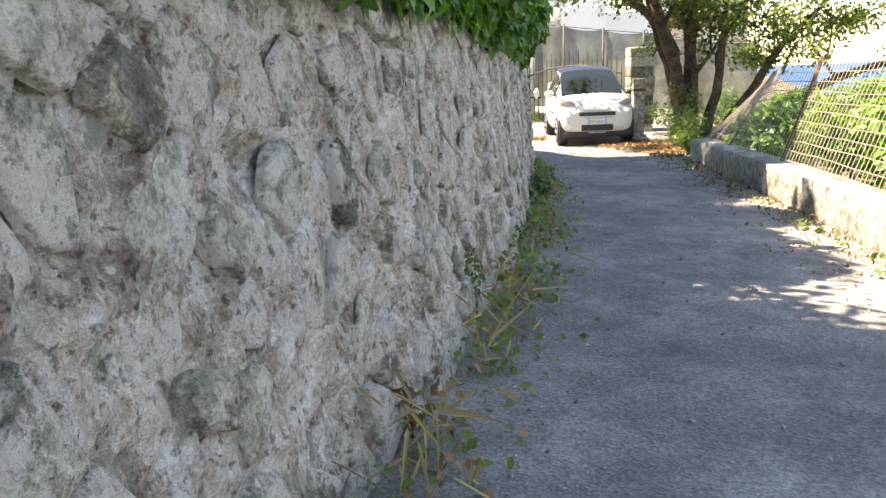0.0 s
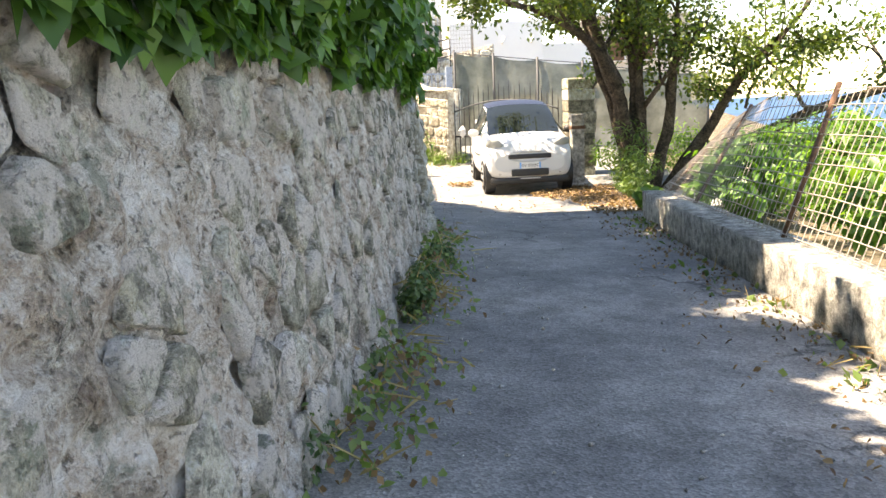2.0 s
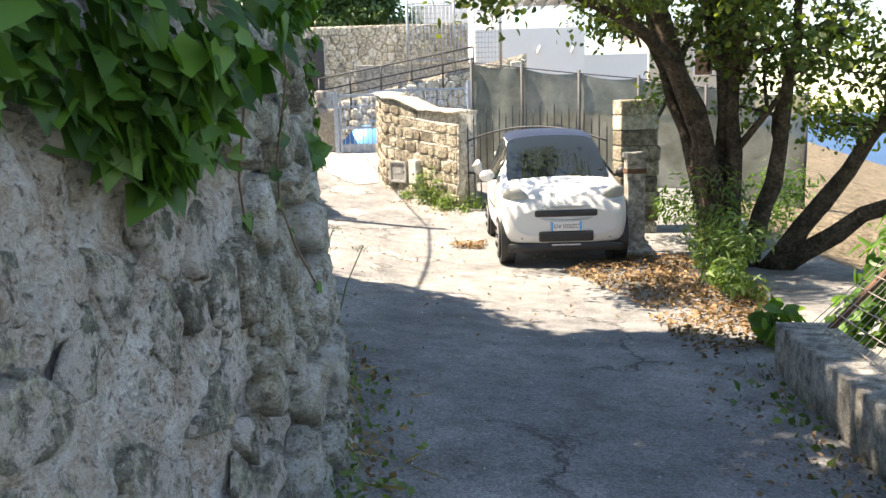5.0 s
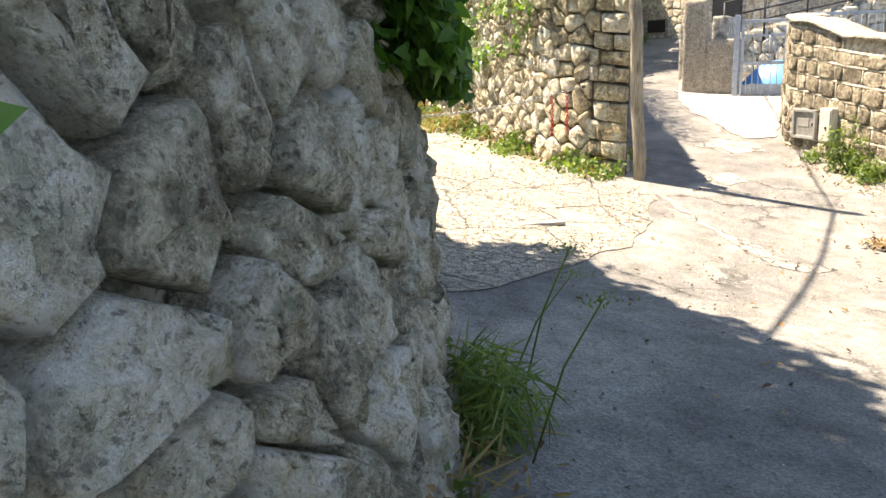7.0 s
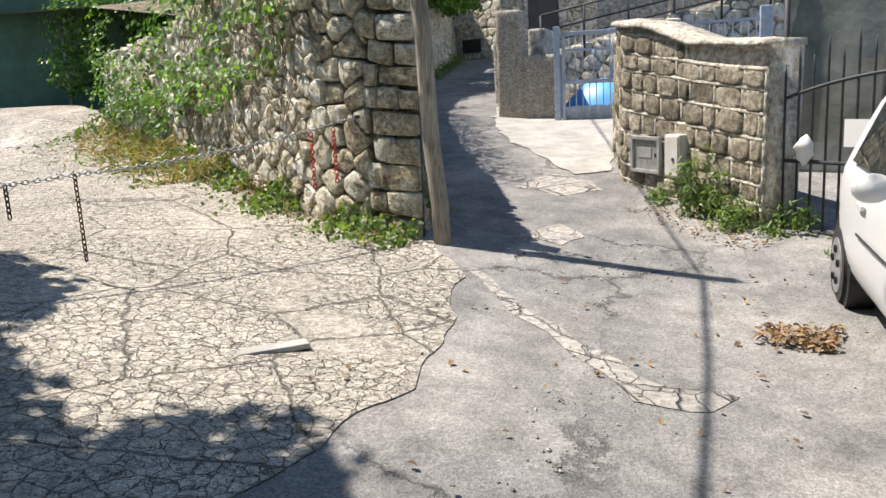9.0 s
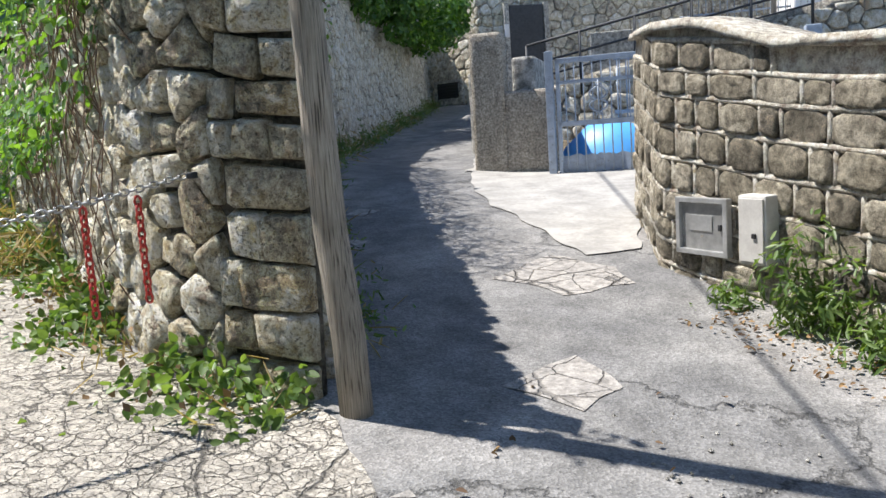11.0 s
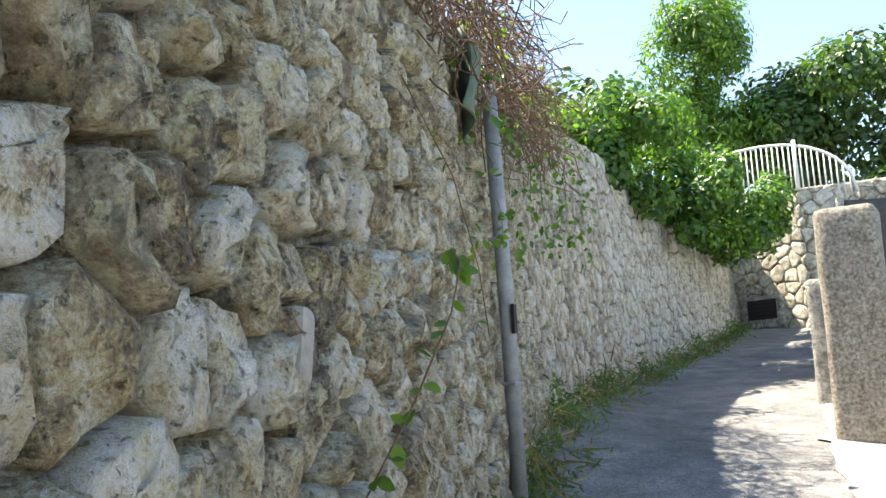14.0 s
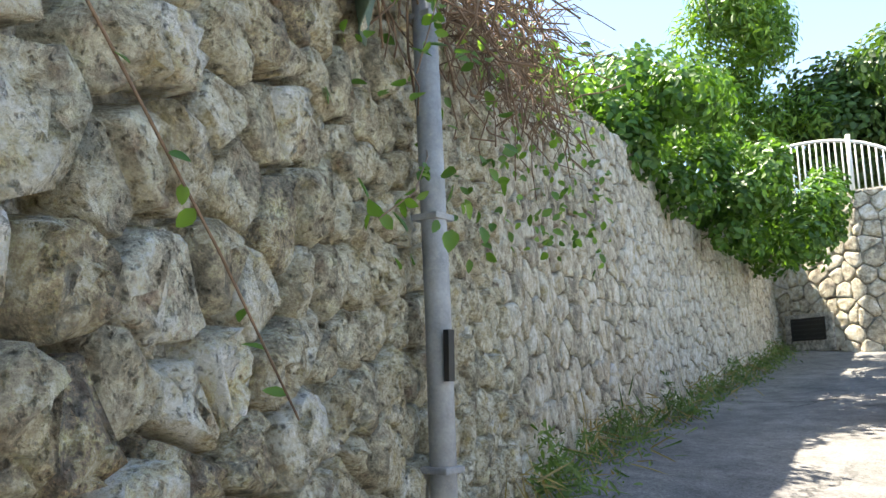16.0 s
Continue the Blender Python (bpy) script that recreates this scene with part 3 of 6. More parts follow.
_r = np.random.default_rng(3)
_s = seeds(U_bare, 1.95, 0.18, 0.19, 0.46, _r)
_s2 = seeds(S_left.length - U_bare, 1.95, 0.26, 0.2, 0.42, _r) + np.array([U_bare, 0])
_s = np.concatenate([_s[_s[:, 0] < U_bare], _s2[_s2[:, 0] >= U_bare]])
_c = cells(_s, S_left.length, 1.93)
_mid = lambda p: sum(q[0] for q in p) / len(p)
stones(S_left, [p for p in _c if _mid(p) < U_bare], left_depth, 0.014, M_set, W_left, 4, near=S_left.u[4], cut=0.12)
stones(S_left, [p for p in _c if _mid(p) >= U_bare], left_depth, 0.015, M_rub, W_left, 5, near=U_bare + 1.2, cut=0.13)

# dry-stone corner of yellow tufa: driveway face and lane face
DRIVE_FACE = [(-7.6, 25.0), (-5.4, 23.35), (-3.5, 21.75), (-2.2, 20.55), (-1.6, 20.0), (-1.1, 19.76), (-.55, 19.72)]
LANE_FACE = [(-.63, 19.96), (-.97, 20.65), (-1.48, 21.75), (-2.35, 23.5), (-3.15, 25.4), (-3.62, 27), (-3.85, 28.5), (-4.2, 31), (-4.42, 34.3), (-4.75, 37.4)]
S_drive = Strip(DRIVE_FACE, 0.06)
S_lane = Strip(LANE_FACE, 0.07)
# heights along each face
H_drive = lambda u: float(np.interp(u, [0, S_drive.length - 3, S_drive.length], [1.2, 2.4, 2.1]))
H_lane = lambda u: float(np.interp(u, [0, 1.0, 2.4, 5, 9, S_lane.length], [2.1, 2.25, 2.65, 2.75, 2.9, 2.75]))
W_drive = wall_body("wall_driveway", S_drive, H_drive, lambda u: min(.6, .06 + .22 * (S_drive.length - u)), M_joint, "dry-stone wall of yellow tufa blocks beside the driveway", inset=0.02, step=.12, vstep=.12)
W_lane = wall_body("wall_lane", S_lane, H_lane, lambda u: min(.6, .06 + .22 * u), M_limejoint, "tall rough stone retaining wall along the rising lane", inset=0.02, step=.12, vstep=.12)
_s = seeds(S_drive.length, 2.7, 0.26, 0.19, 0.28, np.random.default_rng(11))
_s = np.array([p for p in _s if p[0] < S_drive.length - 0.36])
_cells = cells(_s, S_drive.length - 0.44, H_drive)
# larger squared blocks laid up the corner
_r, _v = np.random.default_rng(12), 0.0
_blocks = []
COURSES = [(.22, [.31]), (.21, [.31]), (.225, [.37]), (.235, [.25, .41]), (.21, [.42]), (.20, [.17, .35]), (.17, [.37]), (.20, [.2, .42]), (.23, [.36]), (.21, [.2, .4])]
for _h, _w in COURSES:
    _cuts = [0] + _w + ([.46] if _w[-1] < .39 else [])
    for a0, a1 in zip(_cuts, _cuts[1:]):
        u0, u1 = S_drive.length - a1, S_drive.length - a0 + 0.02
        j = lambda: _r.uniform(-.02, .02)
        _blocks.append([(u0 + j(), _v + j()), (u1 + j(), _v + j()), (u1 + j(), _v + _h + j()), (u0 + j(), _v + _h + j())])
    _v += _h
stones(S_drive, _blocks, lambda u, r: r.uniform(.06, .085), 0.008, M_tufa, W_drive, 20, cut=0.09, name="block")
stones(S_drive, _cells, lambda u, r: r.uniform(.05, .09), 0.012, M_tufa, W_drive, 21, near=S_drive.length, cut=0.16)
_s = seeds(S_lane.length, 3.0, 0.15, 0.165, 0.34, np.random.default_rng(13))
_c = cells(_s, S_lane.length, H_lane)
U_pipe = 6.2
_near = [c for c in _c if c[0][0] <= U_pipe]
_far = [c for c in cells(seeds(S_lane.length, 3.0, 0.24, 0.17, 0.36, np.random.default_rng(15)), S_lane.length, H_lane) if c[0][0] > U_pipe]
stones(S_lane, _near, lambda u, r: r.uniform(.05, .10), 0.009, M_tufa, W_lane, 22, near=2.0, limit=300, cut=.13)
stones(S_lane, _far, lambda u, r: r.uniform(.02, .045), 0.008, M_lime, W_lane, 23, limit=260)

# end wall across the top of the lane
S_end = Strip([(-5.6, 37.5), (-4.75, 37.0), (-3.2, 36.1), (-2.6, 36.3), (-1.4, 36.9), (1.6, 38.2), (4.5, 39)], 0.05)
W_end = wall_body("wall_end", S_end, 2.7, 0.5, M_limejoint, "stone wall closing the bend of the lane", inset=0.02, step=.2, vstep=.2)
_s = seeds(S_end.length, 2.7, 0.33, 0.24, 0.3, np.random.default_rng(14))
stones(S_end, cells(_s, S_end.length, 2.68), lambda u, r: r.uniform(.02, .04), 0.007, M_lime, W_end, 24, limit=260)

# earth terraces held by the walls
def terrace(name, poly, z, label):
    V = [(x, y, z(x, y)) for x, y in poly]
    ob = mesh_part(name, V, [tuple(range(len(V)))], M_soil)
    tagged(ob, label, "terrace", kind="structure")


terrace("ground_terrace_1", [(-2.2, -8), (-1.0, -.6), (.2, 5), (.7, 9), (.85, 11), (.4, 12.8), (-.2, 13.2), (-5.8, 17.2), (-30, 17), (-30, -8)], lambda x, y: 1.75, "earth terrace behind the rubble wall")
terrace("ground_terrace_2", [(-1.35, 20.6), (-3.9, 25.6), (-4.9, 31), (-5.2, 36.8), (-20, 38), (-20, 33), (-7.9, 25.2), (-2.6, 21.3)], lambda x, y: float(np.interp(y, [20, 21, 23, 26, 31, 38], [1.6, 1.9, 2.3, 3.0, 3.7, 4.4])), "earth terrace above the stone corner")

# low kerb wall on the open side
S_kerb = Strip([(x, y) for y, x in KERB][::-1], -0.02)
W_kerb = wall_body("kerb_wall", S_kerb, lambda u: 0.37, 0.32, M_cement, "low weathered cement kerb wall below the fence", "kerb wall", relief=0.012, step=.1, vstep=.1)

# ---- pole, cables, gate corner ----
def pole():
    t = thing("utility_pole", "weathered grey wooden utility pole beside the stone corner", "pole")
    pts = [(-.345 - .022 * k + .012 * math.sin(k * 2), 19.62 + .005 * k, -.15 + .45 * k) for k in range(11)]
    tube("shaft", pts, [.074 - .0012 * k for k in range(11)], M_pole, t, sides=20, rough=0.03)
    part("bracket", box_bm(-.72, 19.66, 4.25, .5, .06, .07, bevel=.01), M_iron, t)
    for dx in (-.2, .2):
        tube("insulator", [(-.72 + dx, 19.66, 4.28), (-.72 + dx, 19.66, 4.42)], [.03, .022], M_whiteiron, t)
    return t


pole()


def cable(a, b, sag, r, label):
    pts = [Vector(a).lerp(Vector(b), k / 16) - Vector((0, 0, sag * 4 * (k / 16) * (1 - k / 16))) for k in range(17)]
    ob = tube("overhead_cable", pts, r, M_black, None, "", 6)
    tagged(ob, label, "cable", "cables on the pole")


cable((-.78, 19.66, 4.4), (-1.3, 2.0, 4.9), .25, .02, "thick black overhead cable running from the pole")
cable((-.78, 19.66, 4.4), (-7.5, 44, 10.5), .1, .014, "thin black overhead wire above the lane")


def rag():
    u = float(np.interp(23.4, S_lane.p[:, 1], S_lane.u))
    V, n = [], 9
    for i in range(n):
        for j in range(n):
            f, g = i / (n - 1), j / (n - 1)
            V.append(S_lane.at(u - .25 + .42 * f, 2.2 + .42 * g - .12 * f * (1 - g), .14 + .05 * math.sin(5 * f + 3 * g) + .05 * g))
    F = [(i * n + j, i * n + n + j, i * n + n + j + 1, i * n + j + 1) for i in range(n - 1) for j in range(n - 1)]
    ob = mesh_part("green_cloth", V, F, M_cloth, None, "", True)
    m = ob.modifiers.new("thick", "SOLIDIFY")
    m.thickness = .006
    tagged(ob, "faded grey-green cloth draped at the pipe's top", "cloth")


M_cloth = plain("grey_green_cloth", (0.13, 0.19, 0.15), .85, 0, .4, 7, .3)
rag()


def conduit():
    t = thing("conduit_pipe", "grey plastic conduit pipe fixed to the stone wall", "pipe")
    u = float(np.interp(23.85, S_lane.p[:, 1], S_lane.u))
    x, y, z0 = S_lane.at(u, 0, .10)
    z0 += .06
    tube("pipe", [(x, y, z0 - .05), (x - .03, y, z0 + 1.2), (x - .07, y - .01, z0 + 2.4)], .043, M_pvc, t, sides=14)
    for k in (.7, 1.5, 2.2):
        part("clamp", box_bm(x - .03 * k, y, z0 + k, .105, .1, .022, bevel=.006), M_pvc, t)
    part("slot", box_bm(x + .03, y - .025, z0 + 1.05, .02, .03, .16), M_black, t, "dark open joint")


conduit()

# pale cement apron, patches
apron = ragged([(-1.9, 29.6), (-1.55, 27.6), (-1.25, 26.1), (-1.0, 25.0), (-.65, 24.2), (-.16, 23.5), (.22, 22.85), (.42, 22.5), (.75, 22.7), (.85, 26.8), (-.9, 26.9), (-1.5, 29.6)], .08)


sheet("pavement_apron", apron, -2.2, 1, 22, 30, .1, bumpy, M_apron, .012, "bright pale cement apron in front of the gate")
sheet("pavement_patch_1", ragged([(-.2, 21.9), (.35, 21.6), (.75, 21.9), (.6, 22.3), (.1, 22.5)], .1), -.4, 1, 21.4, 22.7, .06, bumpy, M_patch, .005, "pale cement patch in the asphalt")
sheet("pavement_patch_2", ragged([(.2, 20.1), (.55, 19.9), (.8, 20.2), (.5, 20.6)], .1), 0, 1, 19.7, 20.8, .06, bumpy, M_patch, .005, "pale cement patch in the asphalt")
sheet("pavement_patch_3", ragged([(1.3, 17.15), (1.75, 17.2), (1.85, 17.42), (1.45, 17.42), (.85, 18.0), (.45, 18.5), (.05, 19.05), (0, 18.98), (.38, 18.42), (.75, 17.93)], .09), -.1, 2, 16.8, 19.3, .06, bumpy, M_patch, .005, "broken cement strip across the lane")
sheet("pavement_patch_4", ragged([(-1.65, 22.6), (-1.45, 22.6), (-1.45, 22.85), (-1.65, 22.85)], .05), -1.8, -1.3, 22.5, 23, .04, bumpy, M_patch, .005, "small cement patch in the asphalt")
sheet("pavement_patch_5", ragged([(-2.0, 23.75), (-1.75, 23.7), (-1.7, 23.95), (-1.95, 24)], .05), -2.1, -1.6, 23.6, 24.1, .04, bumpy, M_patch, .005, "small cement patch in the asphalt")


def slab():
    bm = box_bm(0, 0, .0, .48, .11, .03, pose(-.57, 16.93, float(gz(-.57, 16.93)) + .001, 0, 0, 37), .008)
    ob = part("stone_slab", bm, M_apron)
    tagged(ob, "white stone slab set in the driveway", "slab")


slab()

# small tufa wall with hatch and meter cabinet
S_small = Strip([(.72, 24.0), (.82, 23.2), (.93, 22.32), (1.5, 21.66), (2.22, 20.78)], .02, lambda x, y: float(gz(x, y)) - .2)
H_small = lambda u: float(np.interp(u, [0, 1.6, 2.1, 2.7, S_small.length], [1.72, 1.84, 1.86, 1.74, 1.78]))
W_small = wall_body("wall_gate", S_small, H_small, .42, M_mortar, "low brown tufa block wall with raised sandy joints", relief=.02, step=.05, vstep=.05, freq=9, inset=.022)


def small_wall_stones():
    r = np.random.default_rng(31)
    polys, joints, v = [], [], 0.0
    while v < 1.66:
        h = r.uniform(.16, .25)
        u = r.uniform(-.15, 0)
        wave = lambda q: .014 * noise.noise(Vector((q * 2.2, v * 3, 0)))
        joints.append(([S_small.at(q, v + h + wave(q), -.013) for q in np.arange(0, S_small.length, .09)], .022))
        while u < S_small.length:
            w = r.uniform(.15, .37)
            u0, u1 = max(u, .02), min(u + w, S_small.length - .02)
            if u1 - u0 > .06 and v + h < H_small(u0) - .02:
                polys.append([(u0, v), (u1, v), (u1, v + h), (u0, v + h)])
                joints.append(([S_small.at(u1 + .012 * noise.noise(Vector((k * .9, u1, v))), v + h * k / 3, -.014) for k in range(4)], .02))
            u += w
        v += h
    stones(S_small, polys, lambda u, r: r.uniform(.004, .03), .018, M_brownstone, W_small, 32, cut=.2)
    tagged(tubes("pointing", joints, M_mortar, W_small, "raised sandy mortar joints", 6), kind="stuff")


small_wall_stones()


def coping():
    V, F = [], []
    N = 40
    for i in range(N + 1):
        u = S_small.length * i / N
        h = H_small(u)
        for v, d in ((h - .02, .05), (h + .035, .035), (h + .05, -.2), (h + .035, -.44), (h - .02, -.45)):
            V.append(strip_noise(S_small.at(u, v, d), .012))
    for i in range(N):
        for k in range(5):
            k2 = (k + 1) % 5
            F.append((i * 5 + k, (i + 1) * 5 + k, (i + 1) * 5 + k2, i * 5 + k2))
    F += [(0, 1, 2, 3, 4), tuple(N * 5 + k for k in (4, 3, 2, 1, 0))]
    mesh_part("coping", V, F, M_mortar, W_small, "smooth sandy mortar coping", True)


def strip_noise(p, a):
    q = Vector(p)
    return q + Vector((0, 0, a * noise.noise(q * 6)))


coping()


def on_strip(strip, u, v, d=0.0):
    """A pose on a wall face: x along, y out of the face, z up."""
    o, e = Vector(strip.at(u, v, d)), Vector(strip.at(u + .1, v, d))
    x = (e - o)
    x.z = 0
    x.normalize()
    z = Vector((0, 0, 1))
    y = z.cross(x)
    return Matrix.Translation(o) @ Matrix((x, y, z)).transposed().to_4x4()


def hatch():
    m = on_strip(S_small, 2.15, .58, .03)
    t = thing("utility_hatch", "grey metal hatch with a raised frame low in the tufa wall", "hatch", m)
    for x, z, w, h in ((0, .17, .46, .035), (0, -.17, .46, .035), (-.21, 0, .035, .36), (.21, 0, .035, .36)):
        part("frame_bar", box_bm(x, -.015, z, w, .05, h, bevel=.006), M_box, t)
    d = part("door", box_bm(0, .0, 0, .385, .02, .30, bevel=.004), M_steel, t)
    part("lock", box_bm(.15, -.018, 0, .02, .02, .04, bevel=.004), M_iron, d)
    part("label_plate", box_bm(-.02, -.013, .02, .2, .008, .10), M_box, d, "scratched grey label")


hatch()


def meter():
    m = on_strip(S_small, 2.62, .66, .05)
    t = thing("meter_cabinet", "pale grey plastic meter cabinet on the tufa wall", "cabinet", m)
    b = part("body", box_bm(0, 0, 0, .22, .12, .42, bevel=.015), M_plasticbox, t)
    part("door", box_bm(0, -.064, 0, .19, .012, .38, bevel=.004), M_plasticbox, t)
    part("lock", box_bm(.03, -.075, -.03, .03, .015, .03, bevel=.005), M_black, b)


meter()


def gate_corner():
    """Tall pillar, nook wall and low wall beside the gate."""
    def pillar(x, y, w, d, z0, z1, mat, name, label, r=.05):
        bm = box_bm(x, y, (z0 + z1) / 2, w, d, z1 - z0, bevel=r)
        bmesh.ops.subdivide_edges(bm, edges=[e for e in bm.edges if e.calc_length() > .3], cuts=8, use_grid_fill=True)
        for v in bm.verts:
            n = noise.noise(v.co * 5)
            v.co += Vector((n, noise.noise(v.co * 5 + Vector((9, 0, 0))), 0)) * .014
        ob = part(name, bm, mat, None, "", True)
        tagged(ob, label, "pillar" if "pillar" in name else "wall", kind="" if "pillar" in name else "structure")
    pillar(-1.08, 26.62, .42, .36, .45, 2.34, M_stucco, "stucco_pillar", "tall rough brown stucco pillar at the bend")
    pillar(-.57, 26.6, .66, .3, .2, 1.62, M_stucco, "wall_nook", "brown stucco wall between pillar and gate")
    pillar(-.68, 27.6, .3, 1.6, .3, 2.05, M_cement, "wall_low", "low pale cement wall behind the pillar")
    pillar(-1.6, 30.0, .28, 3.4, .5, 2.0, M_cement, "wall_low_2", "low cement wall along the inner side of the bend")
    sheet("pavement_foot", ragged([(-1.42, 26.4), (-.85, 26.1), (-.8, 26.5), (-1.35, 26.9)], .06), -1.6, -.6, 26, 27, .06, bumpy, M_apron, .014, "cement foot round the pillar")


gate_corner()


def gate():
    m = Matrix.Translation((-.2, 26.2, .45)) @ pose(0, 0, 0, 0, 0, -3)
    t = thing("metal_gate", "pale blue-grey metal bar gate with a scrollwork panel, closed", "gate", m)
    W, H = 1.15, 1.45
    part("post", box_bm(-.08, 0, .76, .09, .09, 1.62, bevel=.008), M_greyblue, t)
    part("post", box_bm(W + .08, 0, .76, .09, .09, 1.62, bevel=.008), M_greyblue, t)
    for z, h in ((.05, .06), (.72, .06), (1.2, .04), (H, .06)):
        part("rail", box_bm(W / 2, 0, z, W, .045, h, bevel=.006), M_greyblue, t)
    for x in (.02, W - .02):
        part("stile", box_bm(x, 0, H / 2 + .03, .045, .045, H, bevel=.006), M_greyblue, t)
    n = 11
    for k in range(1, n):
        x = W * k / n
        tube("bar", [(x, 0, .06), (x, 0, H - .02)], .009, M_greyblue, t, sides=6)
    # scrolls
    lines = []
    for s in (-1, 1):
        for z0, dz in ((.98, 1), (.98, -1)):
            lines.append(([(W * .42 + s * (.02 + .10 * math.sin(a) * (1 - a / 9)), -.02, z0 + dz * (.02 + .055 * a * .6 - .02 * math.cos(a))) for a in np.linspace(0, 5.2, 16)], .012))
    lines.append(([(W * .42, -.02, .76), (W * .42, -.02, 1.2)], .01))
    tubes("scrollwork", lines, M_greyblue, t)
    V, F = [], []
    for i in range(25):
        x = W * i / 24
        top = .66 - .10 * abs(math.sin(i * .8)) * (i % 5 != 0)
        V += [(x, .03 + .01 * math.sin(i), .08), (x, .03 + .012 * math.sin(i * 1.3), .30 + .25 * (top - .4))]
    F = [(2 * i, 2 * i + 2, 2 * i + 3, 2 * i + 1) for i in range(24)]
    mesh_part("lower_sheet", V, F, M_greyblue, t, "pale sheet behind the lower bars", True)
    return t


gate()


def dome():
    bm = bmesh.new()
    bmesh.ops.create_uvsphere(bm, u_segments=28, v_segments=14, radius=1, matrix=Matrix.Translation((.35, 27.35, .35)) @ Matrix.Diagonal((.75, .6, .85, 1)))
    bmesh.ops.delete(bm, geom=[v for v in bm.verts if v.co.z < .3], context="VERTS")
    for v in bm.verts:
        v.co.z += .05 * noise.noise(v.co * 3)
        v.co.x += .05 * noise.noise(v.co * 2.5 + Vector((4, 0, 0)))
    ob = part("blue_tarpaulin", bm, M_blue, None, "", True)
    tagged(ob, "bright blue tarpaulin heap behind the gate", "tarpaulin")


dome()

# ---- yard behind: ramp, rails, fences, house ----
def yard_ramp():
    S = Strip([(-.9, 29.6), (1.4, 29.2), (4.6, 29.8)], .02, lambda x, y: .4)
    w = wall_body("wall_ramp", S, lambda u: 1.35 + .22 * u, .5, M_limejoint, "rough stone wall carrying the ramp", relief=.03, step=.2, vstep=.2, inset=.02)
    stones(S, cells(seeds(S.length, 2.6, .34, .24, .3, np.random.default_rng(41)), S.length, lambda u: 1.33 + .2 * u), lambda u, r: r.uniform(.02, .05), .015, M_lime, w, 42, limit=0)
    t = thing("handrail", "grey metal tube handrail along the ramp", "railing")
    top = [(-1.0 + .82 * k, 29.3, 2.42 + .145 * k) for k in range(6)]
    tube("top_rail", top, .022, M_iron, t)
    tube("mid_rail", [(x, y, z - .3) for x, y, z in top], .018, M_iron, t)
    tube("low_rail", [(x, y, z - .52) for x, y, z in top], .014, M_iron, t)
    for x, y, z in top:
        tube("post", [(x, y, z - .95), (x, y, z)], .022, M_iron, t)
    f = thing("yard_fence", "grey iron bar fence in front of the ramp", "fence")
    for z in (1.3, 2.05):
        part("rail", box_bm(1.6, 28.4, z, 2.5, .04, .05), M_greyblue, f)
    for k in range(20):
        tube("bar", [(.4 + k * .126, 28.4, .9), (.4 + k * .126, 28.4, 2.05)], .012, M_greyblue, f, sides=6)
    part("end_post", box_bm(2.95, 28.4, 1.3, .2, .2, 1.9, bevel=.015), M_greyblue, f)


yard_ramp()


def ramp_fence():
    t = thing("mesh_fence", "tall grey wire mesh fence on posts above the ramp wall", "fence")
    low = lambda x: 2.2 + .2 * (x - 1.38)
    for x in (1.38, 2.62, 3.85):
        tube("post", [(x, 29.55, low(x) - .2), (x, 29.55, 4.9)], .04, M_steel, t)
    lines = [([(x, 29.52, z) for x in np.arange(1.38, 3.9, .31)], .005) for z in np.arange(2.75, 4.85, .13)]
    lines += [([(x, 29.52, low(x)), (x + .02, 29.52, 4.8)], .004) for x in np.arange(1.45, 3.85, .09)]
    tagged(tubes("mesh", lines, M_wire, t, "", 3), kind="stuff")


ramp_fence()


def yard_gate():
    t = thing("yard_gate", "dark iron double gate with spiked bars behind the car", "gate")
    a, b = Vector((2.4, 20.9, -.3)), Vector((4.35, 19.3, -.3))
    n = 20
    tops = []
    for k in range(n + 1):
        p = a.lerp(b, k / n)
        h = 1.72 - .22 * abs(2 * (k / n) - 1) ** 2 + (.12 if k % 2 else 0)
        tube("bar", [p, p + Vector((0, 0, h - .05)), p + Vector((0, 0, h + .06))], [.011, .011, .002], M_iron, t, sides=6)
        tops.append(p + Vector((0, 0, 1.5 - .22 * abs(2 * (k / n) - 1) ** 2)))
    tube("top_rail", tops, .016, M_iron, t, sides=6)
    for z in (.15, .75):
        tube("cross_rail", [a + Vector((0, 0, z)), b + Vector((0, 0, z))], .018, M_iron, t, sides=6)
    part("notice", box_bm(0, -.03, 1.0, .26, .01, .22, Matrix.Translation(a.lerp(b, .27)) @ pose(0, 0, 0, 0, 0, -39)), M_paper, t, "small white notice sheet")
    bag = bmesh.new()
    bmesh.ops.create_icosphere(bag, subdivisions=2, radius=.09, matrix=Matrix.Translation(a.lerp(b, .08) + Vector((-.02, -.06, .85))) @ Matrix.Diagonal((.8, .5, 1.3, 1)))
    for v in bag.verts:
        v.co += Vector((1, 1, 1)) * .05 * noise.noise(v.co * 14)
    tagged(part("plastic_bag", bag, M_paper, None, "", True), "crumpled white plastic bag tied to the iron gate", "bag")


yard_gate()


